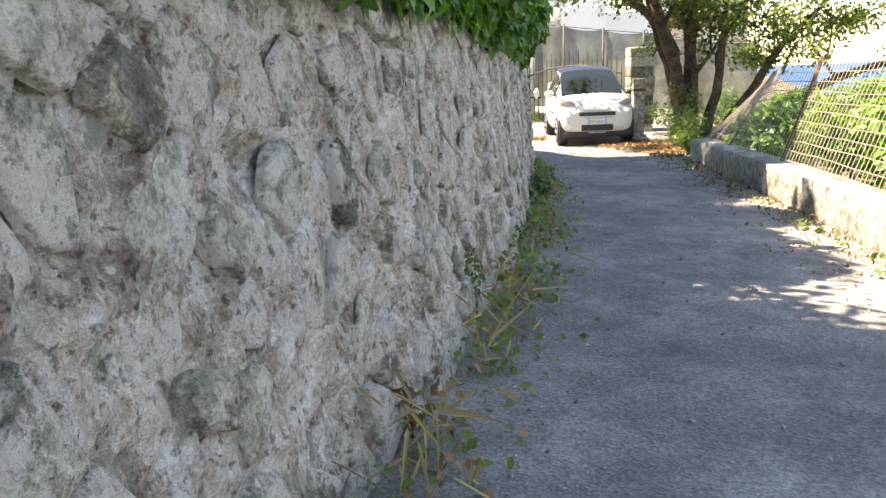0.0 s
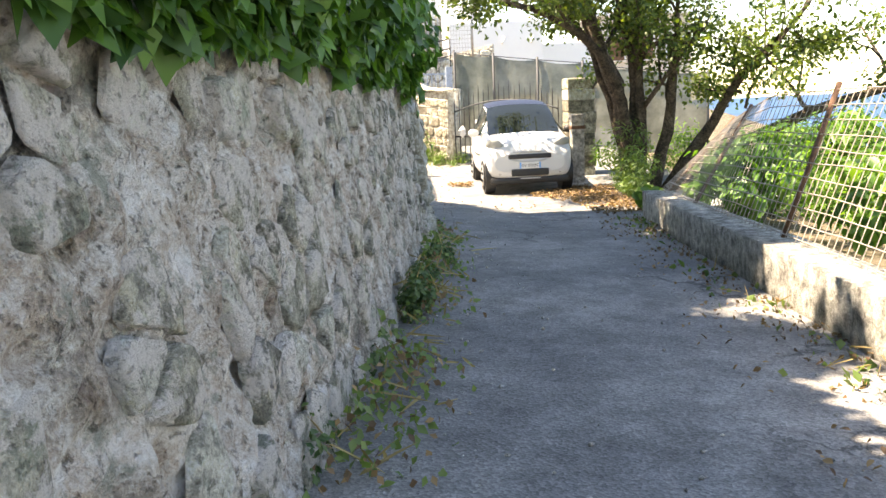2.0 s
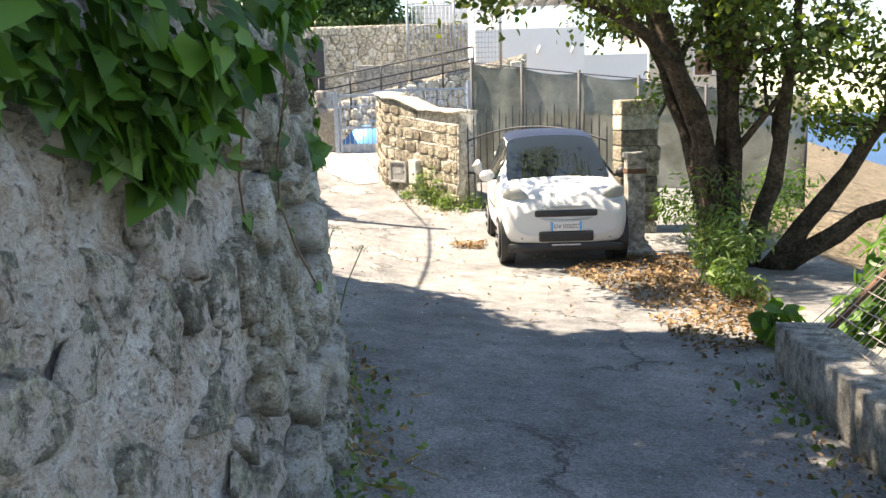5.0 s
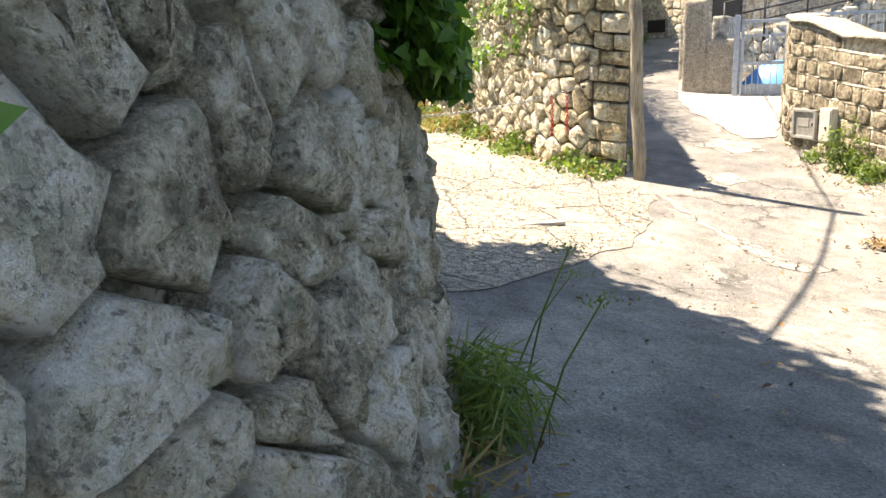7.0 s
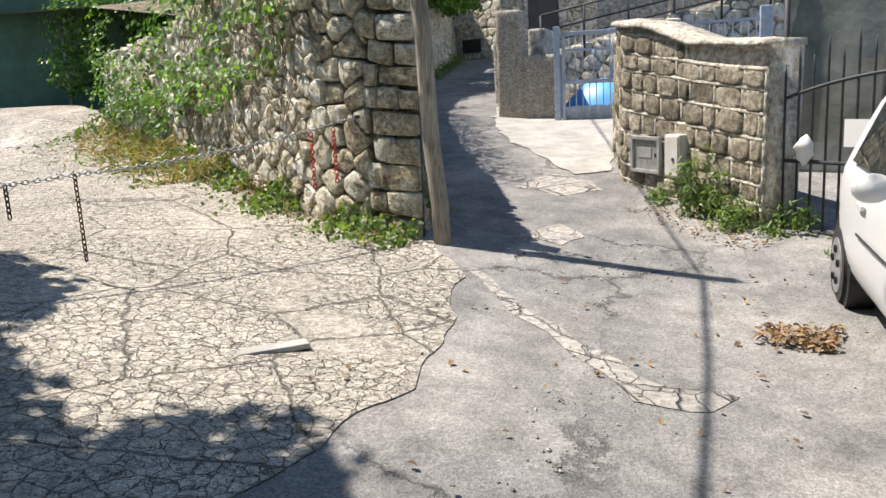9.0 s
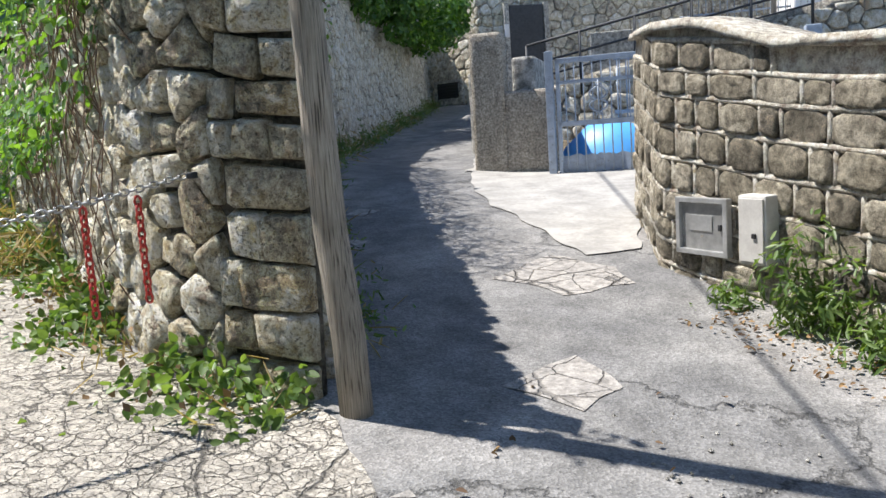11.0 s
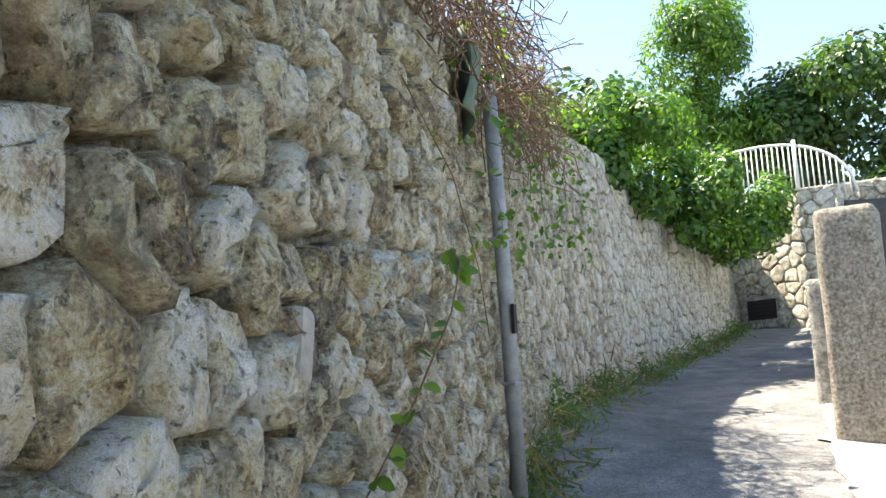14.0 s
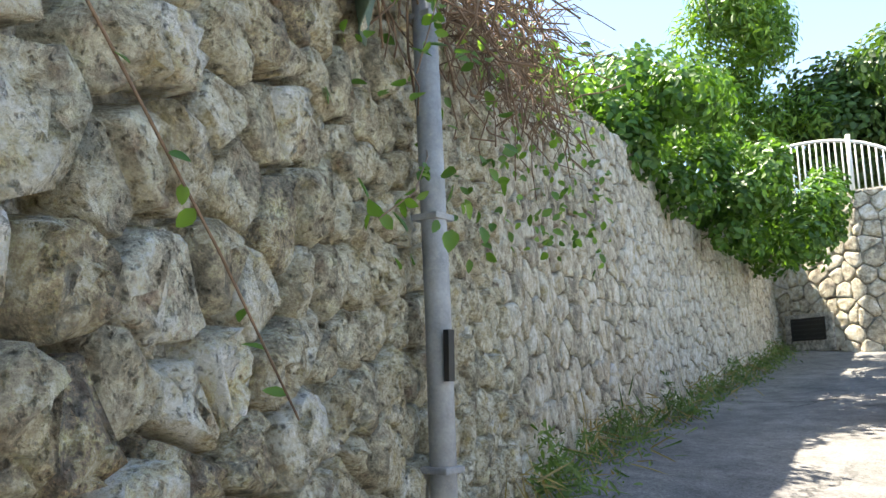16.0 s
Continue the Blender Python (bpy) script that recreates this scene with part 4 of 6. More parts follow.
def net_fence():
    t = thing("net_fence", "grey shade net stretched on posts behind the iron gate", "fence")
    line = [(2.6, 22.7, 2.35), (3.5, 22.45, 2.22), (4.5, 22.2, 2.08), (5.5, 21.9, 1.95), (6.6, 21.6, 1.75), (8.2, 21.2, 1.6)]
    for (x0, y0, z0), (x1, y1, z1) in zip(line, line[1:]):
        V, F = [], []
        for i in range(9):
            for j in range(9):
                f, g = i / 8, j / 8
                top = z0 + (z1 - z0) * f - .06 * math.sin(math.pi * f)
                V.append((x0 + (x1 - x0) * f, y0 + (y1 - y0) * f + .03 * noise.noise(Vector((f * 4 + x0, g * 3, 0))), -.4 + (top + .4) * g))
        F = [(i * 9 + j, i * 9 + 9 + j, i * 9 + 10 + j, i * 9 + j + 1) for i in range(8) for j in range(8)]
        mesh_part("net_panel", V, F, M_net, t, "", True)
    for x, y, z in line:
        tube("post", [(x, y - .04, -.45), (x, y - .04, z + .06)], .03, M_iron, t)
    tube("top_wire", [(x, y, z) for x, y, z in line], .01, M_iron, t)


net_fence()


def stone_pillar():
    t = thing("stone_pillar", "square brown stone pillar with a crumbling cap", "pillar", Matrix.Translation((4.72, 19.1, -.4)))
    for k in range(9):
        w = .56 + .02 * ((k * 7) % 3 - 1)
        part("block", box_bm(.01 * (k % 3 - 1), 0, .11 + .218 * k, w, .5, .21, bevel=.025), M_brownstone if k < 7 else M_tufa, t, "" if k < 7 else "pale broken cap block")


stone_pillar()


def service_post():
    t = thing("service_post", "grey cement service post with a metal band beside the car", "post", Matrix.Translation((4.3, 17.55, -.42)))
    part("shaft", box_bm(0, 0, .62, .23, .2, 1.25, bevel=.02), M_cement, t)
    part("cap", box_bm(0, 0, 1.28, .27, .23, .07, bevel=.015), M_cement, t)
    part("band", box_bm(0, 0, 1.08, .245, .215, .06, bevel=.004), M_rust, t, "rust-stained band")
    part("footing", box_bm(.02, 0, .03, .4, .36, .1, bevel=.02), M_cement, t)


service_post()


def house():
    t = thing("white_house", "white plastered flat-roofed house with a roof terrace", "house", Matrix.Translation((0, 0, 0)))
    part("wall", box_bm(5.1, 34.6, 2.1, 3.4, 3.4, 3.7, bevel=.02), M_white, t)
    part("wall", box_bm(7.9, 35.2, 1.7, 2.2, 2.8, 2.9, bevel=.02), M_white, t)
    part("tower", box_bm(4.1, 35.4, 3.6, 1.35, 1.9, 6.6, bevel=.02), M_white, t)
    r = part("pergola_roof", box_bm(6.3, 34.4, 4.95, 3.9, 2.7, .05, pose(0, 0, 0)), M_steel, t, "corrugated translucent roof")
    for k in range(9):
        part("rafter", box_bm(4.55 + k * .44, 34.4, 4.85, .05, 2.8, .09), M_whiteiron, t)
    for x in (4.9, 6.5, 8.0):
        tube("pergola_post", [(x, 33.2, 3.2), (x, 33.2, 4.9)], .04, M_whiteiron, t)
    for x in (5.4, 6.45):
        tube("spout", [(x, 32.92, 3.4), (x - .1, 32.75, 3.15)], .04, M_whiteiron, t)
    h = thing("cream_house", "cream plastered house with shuttered windows beyond the white house", "house")
    part("wall", box_bm(12.6, 41, 2.3, 4.2, 4, 4.4, bevel=.02), M_cream, h)
    part("roof", box_bm(12.6, 41, 4.6, 4.5, 4.3, .18, bevel=.03), M_white, h)
    for x in (11.3, 12.6, 13.9):
        w = part("window", box_bm(x, 38.97, 3.1, .8, .1, 1.1, bevel=.01), M_white, h)
        part("shutter", box_bm(x, 38.9, 3.1, .66, .05, .98, bevel=.01), M_rust, w)
    g = thing("grey_house", "pale house wall rising above the upper lane", "house")
    part("wall", box_bm(2.6, 41.5, 3.4, 2.4, 3, 4.6, bevel=.02), M_white, g)
    part("wall", box_bm(.9, 40.4, 3.0, 1.2, 1.4, 4.0, bevel=.02), M_cement, g)
    r = thing("blue_roof_railing", "pale blue iron railing on the terrace", "railing")
    for k in range(16):
        tube("bar", [(1.5 + k * .13, 33.4, 3.0), (1.5 + k * .13, 33.4, 4.8)], .012, M_greyblue, r, sides=5)
    for z in (3.1, 4.75):
        tube("rail", [(1.4, 33.4, z), (3.5, 33.4, z)], .02, M_greyblue, r, sides=6)
    b = part("wall_terrace", box_bm(1.6, 33.9, 1.7, 3.9, .5, 2.6, bevel=.02), M_cement)
    tagged(b, "cement wall carrying the terrace railing", "wall", kind="structure")


house()

# ---- the small car ----
def car():
    z = float(gz(3.1, 18)) + .02
    m = Matrix.Translation((3.31, 16.88, z)) @ pose(0, 0, 0, 0, 0, -1) @ Matrix.Scale(1.02, 4)
    t = thing("parked_car", "small white two-seat city car with a dark blue roof, parked", "car", m)
    X = [0, .04, .14, .32, .55, .8, 1.05, 1.3, 1.6, 2.0, 2.35, 2.58, 2.68]
    HW = [.60, .69, .745, .77, .78, .78, .775, .775, .775, .78, .775, .73, .62]
    BE = [.60, .68, .76, .83, .89, .93, .95, .965, .975, .985, .98, .95, .85]
    TP = [.66, .74, .83, .90, .965, 1.12, 1.31, 1.44, 1.52, 1.53, 1.48, 1.30, .98]
    TW = [.45, .54, .60, .63, .635, .61, .585, .565, .555, .55, .54, .50, .42]
    ZB = [.34, .24, .2, .19, .19, .19, .19, .19, .19, .19, .2, .24, .36]
    P = []
    for x, w, b, tp, tw, zb in zip(X, HW, BE, TP, TW, ZB):
        half = [(.0, zb), (w * .86, zb), (w * .97, zb + .10), (w, (zb + b) / 2), (w * .985, b - .07), (w * .955, b), (tw, tp - .045), (tw * .86, tp - .008), (tw * .45, tp + .012), (0, tp + .018)]
        P.append([Vector((yy, x, zz)) for yy, zz in half])
    L = len(P[0])

    def skin(name, i0, i1, k0, k1, mat, label="", push=0.0, parent=t, both=True):
        V, F = [], []
        for sgn in ((1, -1) if both else (1,)):
            o = len(V)
            for i in range(i0, i1 + 1):
                for k in range(k0, k1 + 1):
                    p = P[i][k]
                    d = Vector((p.x, 0, .25 * (p.z - .8)))
                    d = d.normalized() if d.length > 1e-6 else Vector((0, 0, 1))
                    if k1 == L - 1 and k >= 7:
                        d = Vector((0, -.35, 1)).normalized()
                    q = p + d * push
                    V.append((sgn * q.x, q.y, q.z))
            n = k1 - k0 + 1
            for i in range(i1 - i0):
                for k in range(k1 - k0):
                    f = (o + i * n + k, o + (i + 1) * n + k, o + (i + 1) * n + k + 1, o + i * n + k + 1)
                    F.append(f if sgn > 0 else f[::-1])
        ob = mesh_part(name, V, F, mat, parent, label, True)
        w = ob.modifiers.new("weld", "WELD")
        w.merge_threshold = .004
        s = ob.modifiers.new("smooth", "SUBSURF")
        s.levels = s.render_levels = 1
        return ob

    body = skin("body", 0, 12, 0, L - 1, M_carwhite)
    for nm, i, dy in (("nose_panel", 0, .012), ("tail_panel", 12, -.012)):
        loop = [Vector((p.x * 1.04, p.y + dy, p.z)) for p in P[i]] + [Vector((-p.x * 1.04, p.y + dy, p.z)) for p in P[i][-2:0:-1]]
        mesh_part(nm, loop, [tuple(range(len(loop)))[:: 1 if i else -1]], M_carwhite, t)
    skin("windscreen", 4, 7, 6, L - 1, M_glass, "dark tinted windscreen", .012)
    skin("roof", 7, 10, 6, L - 1, M_carblue, "dark blue roof panel", .014)
    for s in (1, -1):
        V = [(s * (P[i][k].x + .012), P[i][k].y, P[i][k].z) for i in (5, 6, 7, 8, 9) for k in (5, 6)]
        V = [(a, b, c + (.03 if q % 2 == 0 else -.05)) for q, (a, b, c) in enumerate(V)]
        F = [(2 * i, 2 * i + 2, 2 * i + 3, 2 * i + 1) for i in range(4)]
        mesh_part("side_window", V, F if s > 0 else [f[::-1] for f in F], M_glass, t, "dark side window", True)
    # nose: grille, lower intake, lamps, plate
    g = part("grille", box_bm(0, .025, .605, .74, .07, .085, bevel=.03), M_black, t)
    tube("grille_rim", [(.46 * math.cos(a), .004 + .07 * abs(math.cos(a)) ** 3, .60 + .085 * math.sin(a) + .03 * math.cos(a) ** 2) for a in np.linspace(0, 2 * math.pi, 41)], .014, M_alloy, t, "pale lip round the grille", 6)
    for s in (1, -1):
        part("bumper_corner", box_bm(s * .53, .06, .32, .3, .1, .1, pose(0, 0, 0, 0, 0, s * 14), .03), M_black, t)
    part("bonnet_gap", box_bm(0, .575, .968, 1.16, .03, .02, bevel=.006), M_black, t)
    part("grille_slat", box_bm(0, -.001, .605, .60, .01, .012), M_iron, g)
    part("lower_intake", box_bm(0, .025, .335, .64, .09, .12, bevel=.025), M_black, t)
    part("bumper", box_bm(0, .17, .20, 1.36, .30, .11, bevel=.04), M_black, t, "black plastic lower bumper")
    part("sill_strip", box_bm(0, .0, .235, .34, .02, .018, bevel=.004), M_alloy, t)
    for s in (1, -1):
        bm = bmesh.new()
        bmesh.ops.create_uvsphere(bm, u_segments=18, v_segments=10, radius=1, matrix=Matrix.Translation((s * .575, .19, .79)) @ pose(0, 0, 0, 40, 0, s * 30) @ Matrix.Diagonal((.165, .075, .15, 1)))
        h = part("headlight", bm, M_lamp, t, "clear headlight lens", True)
        bm = bmesh.new()
        bmesh.ops.create_uvsphere(bm, u_segments=12, v_segments=8, radius=.045, matrix=Matrix.Translation((s * .55, .13, .74)))
        part("reflector", bm, M_alloy, h, "", True)
        part("fog_light", box_bm(s * .47, .045, .335, .13, .05, .06, bevel=.02), M_black, t)
        # mirror
        bm = bmesh.new()
        bmesh.ops.create_uvsphere(bm, u_segments=14, v_segments=8, radius=1, matrix=Matrix.Translation((s * .86, .86, 1.0)) @ Matrix.Diagonal((.10, .06, .075, 1)))
        mi = part("mirror", bm, M_carwhite if s < 0 else M_black, t, "door mirror housing", True)
        part("mirror_arm", box_bm(s * .79, .86, .965, .1, .04, .03, bevel=.008), M_black, mi)
        part("door_line", box_bm(s * .783, 1.2, .62, .008, .9, .012), M_black, t)
        part("door_handle", box_bm(s * .785, 1.55, .8, .02, .16, .03, bevel=.006), M_carwhite, t)
        for y in (.42, 2.29):
            w = part("wheel_arch", disc((s * .665, y, .30), .335, .17), M_black, t)
            ty = part("tyre", disc((s * .685, y, .285), .285, .175, .03), M_rubber, t)
            part("rim", disc((s * .70, y, .285), .195, .16, .01), M_alloy, ty)
            for q in range(5):
                a = q * 2 * math.pi / 5
                part("spoke_gap", box_bm(s * .782, y + .11 * math.sin(a), .285 + .11 * math.cos(a), .006, .05, .05, bevel=.015), M_black, ty)
    for x0 in (-.32, .18):
        tube("wiper", [(x0, .60, .985), (x0 + .12, .655, 1.03), (x0 + .38, .70, 1.055)], .008, M_black, t, sides=6)
    bm = bmesh.new()
    bmesh.ops.create_circle(bm, cap_ends=True, segments=16, radius=.03, matrix=Matrix.Translation((0, .06, .745)) @ pose(0, 0, 0, 65, 0, 0))
    part("bonnet_badge", bm, M_alloy, t, "plain round badge")
    pl = part("number_plate", box_bm(0, -.006, .455, .36, .012, .11, bevel=.004), M_paper, t, "white number plate with blue ends")
    for s in (1, -1):
        part("plate_band", box_bm(s * .166, -.0135, .455, .024, .004, .104), M_blue, pl)
    cu = bpy.data.curves.new("plate_text", "FONT")
    cu.body, cu.size, cu.align_x, cu.extrude = "DV 020ZC", .066, "CENTER", .001
    ob = bpy.data.objects.new("tmp", cu)
    me = bpy.data.meshes.new_from_object(ob)
    bpy.data.objects.remove(ob)
    me.transform(pose(0, -.0135, .432, 90, 0, 0))
    link_mesh("plate_text", me, M_black, pl)


def disc(c, r, w, bevel=0.0):
    bm = bmesh.new()
    bmesh.ops.create_cone(bm, cap_ends=True, segments=28, radius1=r, radius2=r, depth=w, matrix=Matrix.Translation(c) @ pose(0, 0, 0, 0, 90, 0))
    if bevel:
        bmesh.ops.bevel(bm, geom=[e for e in bm.edges if len(e.link_faces) == 2 and any(len(f.verts) > 6 for f in e.link_faces)], offset=bevel, segments=3, affect="EDGES")
    return bm


car()

# ---- fence on the kerb ----
def kerb_fence():
    t = thing("wire_fence", "rusty wire mesh fence leaning on thin posts on the kerb", "fence")
    ys = [2.6, 5.5, 8.13, 10.5, 12.0]
    lean = .36

    def foot(y):
        x = float(table(KERB, y)) + .17
        return Vector((x, y, float(gz(x, y)) + .29))

    def upp(y, h):
        sag = max(0, (y - 9.2) / 3) * .5
        return foot(y) + Vector((lean * h / .95 + sag * h, 0, h * (1 - .45 * sag)))

    for y in ys:
        tube("post", [foot(y) - Vector((0, 0, .1)), upp(y, 1.02)], .02, M_rust, t, sides=8)
    for k in range(11):
        h = .05 + .092 * k
        tube("strand", [upp(y, h) + Vector((.01 * noise.noise(Vector((y * 2, h * 9, 0))), 0, .015 * noise.noise(Vector((y * 2, h * 9, 4))))) for y in np.arange(2.0, 12.3, .4)], .0042, M_wire, t, sides=4)
    V, F = [], []
    for y in np.arange(2.0, 12.2, .085):
        v, f = tube_data([upp(y, .03), upp(y + .01, .5), upp(y, .98)], .0034, 3)
        F += [tuple(i + len(V) for i in q) for q in f]
        V += v
    tagged(mesh_part("mesh", V, F, M_wire, t), kind="stuff")


kerb_fence()

# ---- chain across the driveway ----
def chain():
    t = thing("chain_barrier", "grey steel chain hung across the driveway entrance", "chain")
    a, b, c = Vector((-1.05, 19.62, 1.03)), Vector((-2.08, 17.51, .83)), Vector((-3.3, 15.2, .95))

    def run(p, q, sag):
        n = int((q - p).length / .034)
        return [p.lerp(q, k / n) - Vector((0, 0, sag * 4 * k / n * (1 - k / n))) for k in range(n + 1)]

    def links(name, pts, mat, r=.0045, w=.013):
        V, F = [], []
        for i, (p, q) in enumerate(zip(pts, pts[1:])):
            d = (q - p).normalized()
            s = d.cross(Vector((0, 0, 1)) if abs(d.z) < .8 else Vector((1, 0, 0))).normalized()
            s = s if i % 2 else d.cross(s)
            mid, l = (p + q) / 2, (q - p).length * .68
            ring = [mid + d * l * math.cos(x) + s * w * math.sin(x) for x in np.linspace(0, 2 * math.pi, 9)]
            v, f = tube_data(ring, r, 4)
            F += [tuple(j + len(V) for j in g) for g in f]
            V += v
        return mesh_part(name, V, F, mat, t, "", True)

    links("chain_run", run(a, b, .05), M_steel)
    links("chain_run", run(b, c, .06), M_steel)
    for p, drop, mat in ((b, .6, M_rust), (b + Vector((-.19, -.36, -.01)), .24, M_iron)):
        links("hanging_chain", [p - Vector((0, 0, k * .034)) for k in range(int(drop / .034))], mat)
    for k in (.1, .2):
        p = a.lerp(b, k)
        links("red_chain", [p - Vector((0, 0, .05 + j * .034)) for j in range(14)], M_red, .006, .016)
    part("ring_bolt", box_bm(a.x + .02, a.y + .02, a.z, .03, .05, .03, bevel=.008), M_iron, t)


chain()


def card():
    bm = box_bm(0, 0, 0, .16, .012, .34, Matrix.Translation((-.97, 20.72, .74)) @ pose(0, 0, 0, -8, 10, 62), .002)
    tagged(part("white_board", bm, M_paper), "dirty white board leaning behind the wooden pole", "board")


card()


def end_details():
    m = on_strip(S_end, 1.75, .36, .07)
    t = thing("drain_grille", "dark grille in a cement frame low in the end wall", "grille", m)
    part("frame", box_bm(0, 0, 0, 1.0, .06, .62, bevel=.01), M_cement, t)
    part("opening", box_bm(0, -.03, .05, .72, .02, .38), M_black, t)
    for k in range(5):
        part("slat", box_bm(0, -.045, -.1 + .075 * k, .72, .015, .02), M_iron, t)
    m = on_strip(S_end, 4.0, 1.15, .05)
    d = thing("door_1", "dark metal door in the end wall", "door", m, kind="structure")
    part("leaf", box_bm(0, 0, .1, .85, .08, 2.1, bevel=.01), M_iron, d)
    part("frame", box_bm(-.5, 0, .1, .12, .14, 2.2, bevel=.01), M_cement, d)
    part("frame", box_bm(.5, 0, .1, .12, .14, 2.2, bevel=.01), M_cement, d)
    part("sign", box_bm(-.52, -.09, .55, .12, .02, .3), M_paper, d, "small pale sign")
    r = thing("curved_railing", "white iron railing with a rounded end on the wall", "railing")
    z0, x0, y0 = 4.25, -2.35, 36.35
    N = 26
    top = []
    for k in range(N + 1):
        f = k / N
        x, y = x0 - 2.6 + 2.75 * f, y0 + .6 - .55 * f
        h = 1.25 * math.sqrt(max(0.0, 1 - max(0, (f - .25) / .75) ** 2.2)) + .03
        top.append((x, y, z0 + h))
        tube("bar", [(x, y, z0 - .1), (x, y, z0 + h)], .016, M_whiteiron, r, sides=5)
    tube("top_rail", top, .03, M_whiteiron, r)
    tube("post", [(x0 - .9, y0 + .25, z0 - .1), (x0 - .9, y0 + .25, z0 + 1.25)], .04, M_whiteiron, r)


end_details()

# ---- plants ----
IVY_LEAF = [(0, 0), (.30, -.16), (.52, .10), (.36, .38), (.30, .52), (0, 1.0), (-.30, .52), (-.36, .38), (-.52, .10), (-.30, -.16)]
OVAL_LEAF = [(0, 0), (.26, .25), (.30, .5), (.18, .8), (0, 1.0), (-.18, .8), (-.30, .5), (-.26, .25)]
NARROW_LEAF = [(0, 0), (.13, .3), (.11, .65), (0, 1.0), (-.11, .65), (-.13, .3)]
SMALL_LEAF = [(0, 0), (.32, .42), (0, 1.0), (-.32, .42)]
BLADE = [(0, 0), (.03, .1), (.02, .6), (0, 1), (-.02, .6), (-.03, .1)]


def leaf_mesh(name, P, D, size, shape, material, parent=None, r=rng, fold=.18, label=""):
    """Many leaves in one mesh. P: feet; D: the way each leaf's face looks."""
    P, D = np.asarray(P, float), np.asarray(D, float)
    n = len(P)
    D = D / (np.linalg.norm(D, axis=1, keepdims=True) + 1e-9)
    h = r.normal(size=(n, 3)) * .7 + np.array([0, 0, -.5])
    Y = h - (h * D).sum(1, keepdims=True) * D
    Y /= np.linalg.norm(Y, axis=1, keepdims=True) + 1e-9
    X = np.cross(Y, D)
    S = np.array(shape)
    k = len(S)
    size = np.broadcast_to(np.asarray(size, float), (n,))
    lx, ly = S[:, 0], S[:, 1]
    lz = fold * np.abs(lx) * 1.4 - .25 * ly ** 2 * fold * 2
    V = P[:, None, :] + size[:, None, None] * (lx[None, :, None] * X[:, None, :] + ly[None, :, None] * Y[:, None, :] + lz[None, :, None] * D[:, None, :])
    me = bpy.data.meshes.new(name)
    half = k // 2
    a = list(range(0, half + 1))
    b = [0] + list(range(half, k))
    me.vertices.add(n * k)
    me.vertices.foreach_set("co", V.reshape(-1))
    la, lb = len(a), len(b)
    loops = np.concatenate([np.array(a), np.array(b)])[None, :] + (np.arange(n) * k)[:, None]
    me.loops.add(n * (la + lb))
    me.loops.foreach_set("vertex_index", loops.reshape(-1).astype(np.int32))
    me.polygons.add(2 * n)
    st = (np.arange(n) * (la + lb))[:, None] + np.array([0, la])[None, :]
    me.polygons.foreach_set("loop_start", st.reshape(-1).astype(np.int32))
    me.update(calc_edges=True)
    me.validate()
    return link_mesh(name, me, material, parent, label, False)


def blob(c, rad, n, r, clumps=14):
    """Leaf places in an uneven crown made of clumps, and the ways they look."""
    c, rad = np.array(c, float), np.array(rad, float)
    u = r.normal(size=(clumps, 3))
    u /= np.linalg.norm(u, axis=1, keepdims=True)
    cc = c + u * rad * r.uniform(.35, .85, (clumps, 1))
    w = r.integers(0, clumps, n)
    v = r.normal(size=(n, 3))
    v /= np.linalg.norm(v, axis=1, keepdims=True)
    rr = rad.mean() * r.uniform(.28, .5, clumps)
    P = cc[w] + v * (rr[w] * r.uniform(.55, 1.0, n))[:, None] * (rad / rad.mean())
    D = v + r.normal(size=(n, 3)) * .35 + np.array([0, 0, .35])
    return P, D


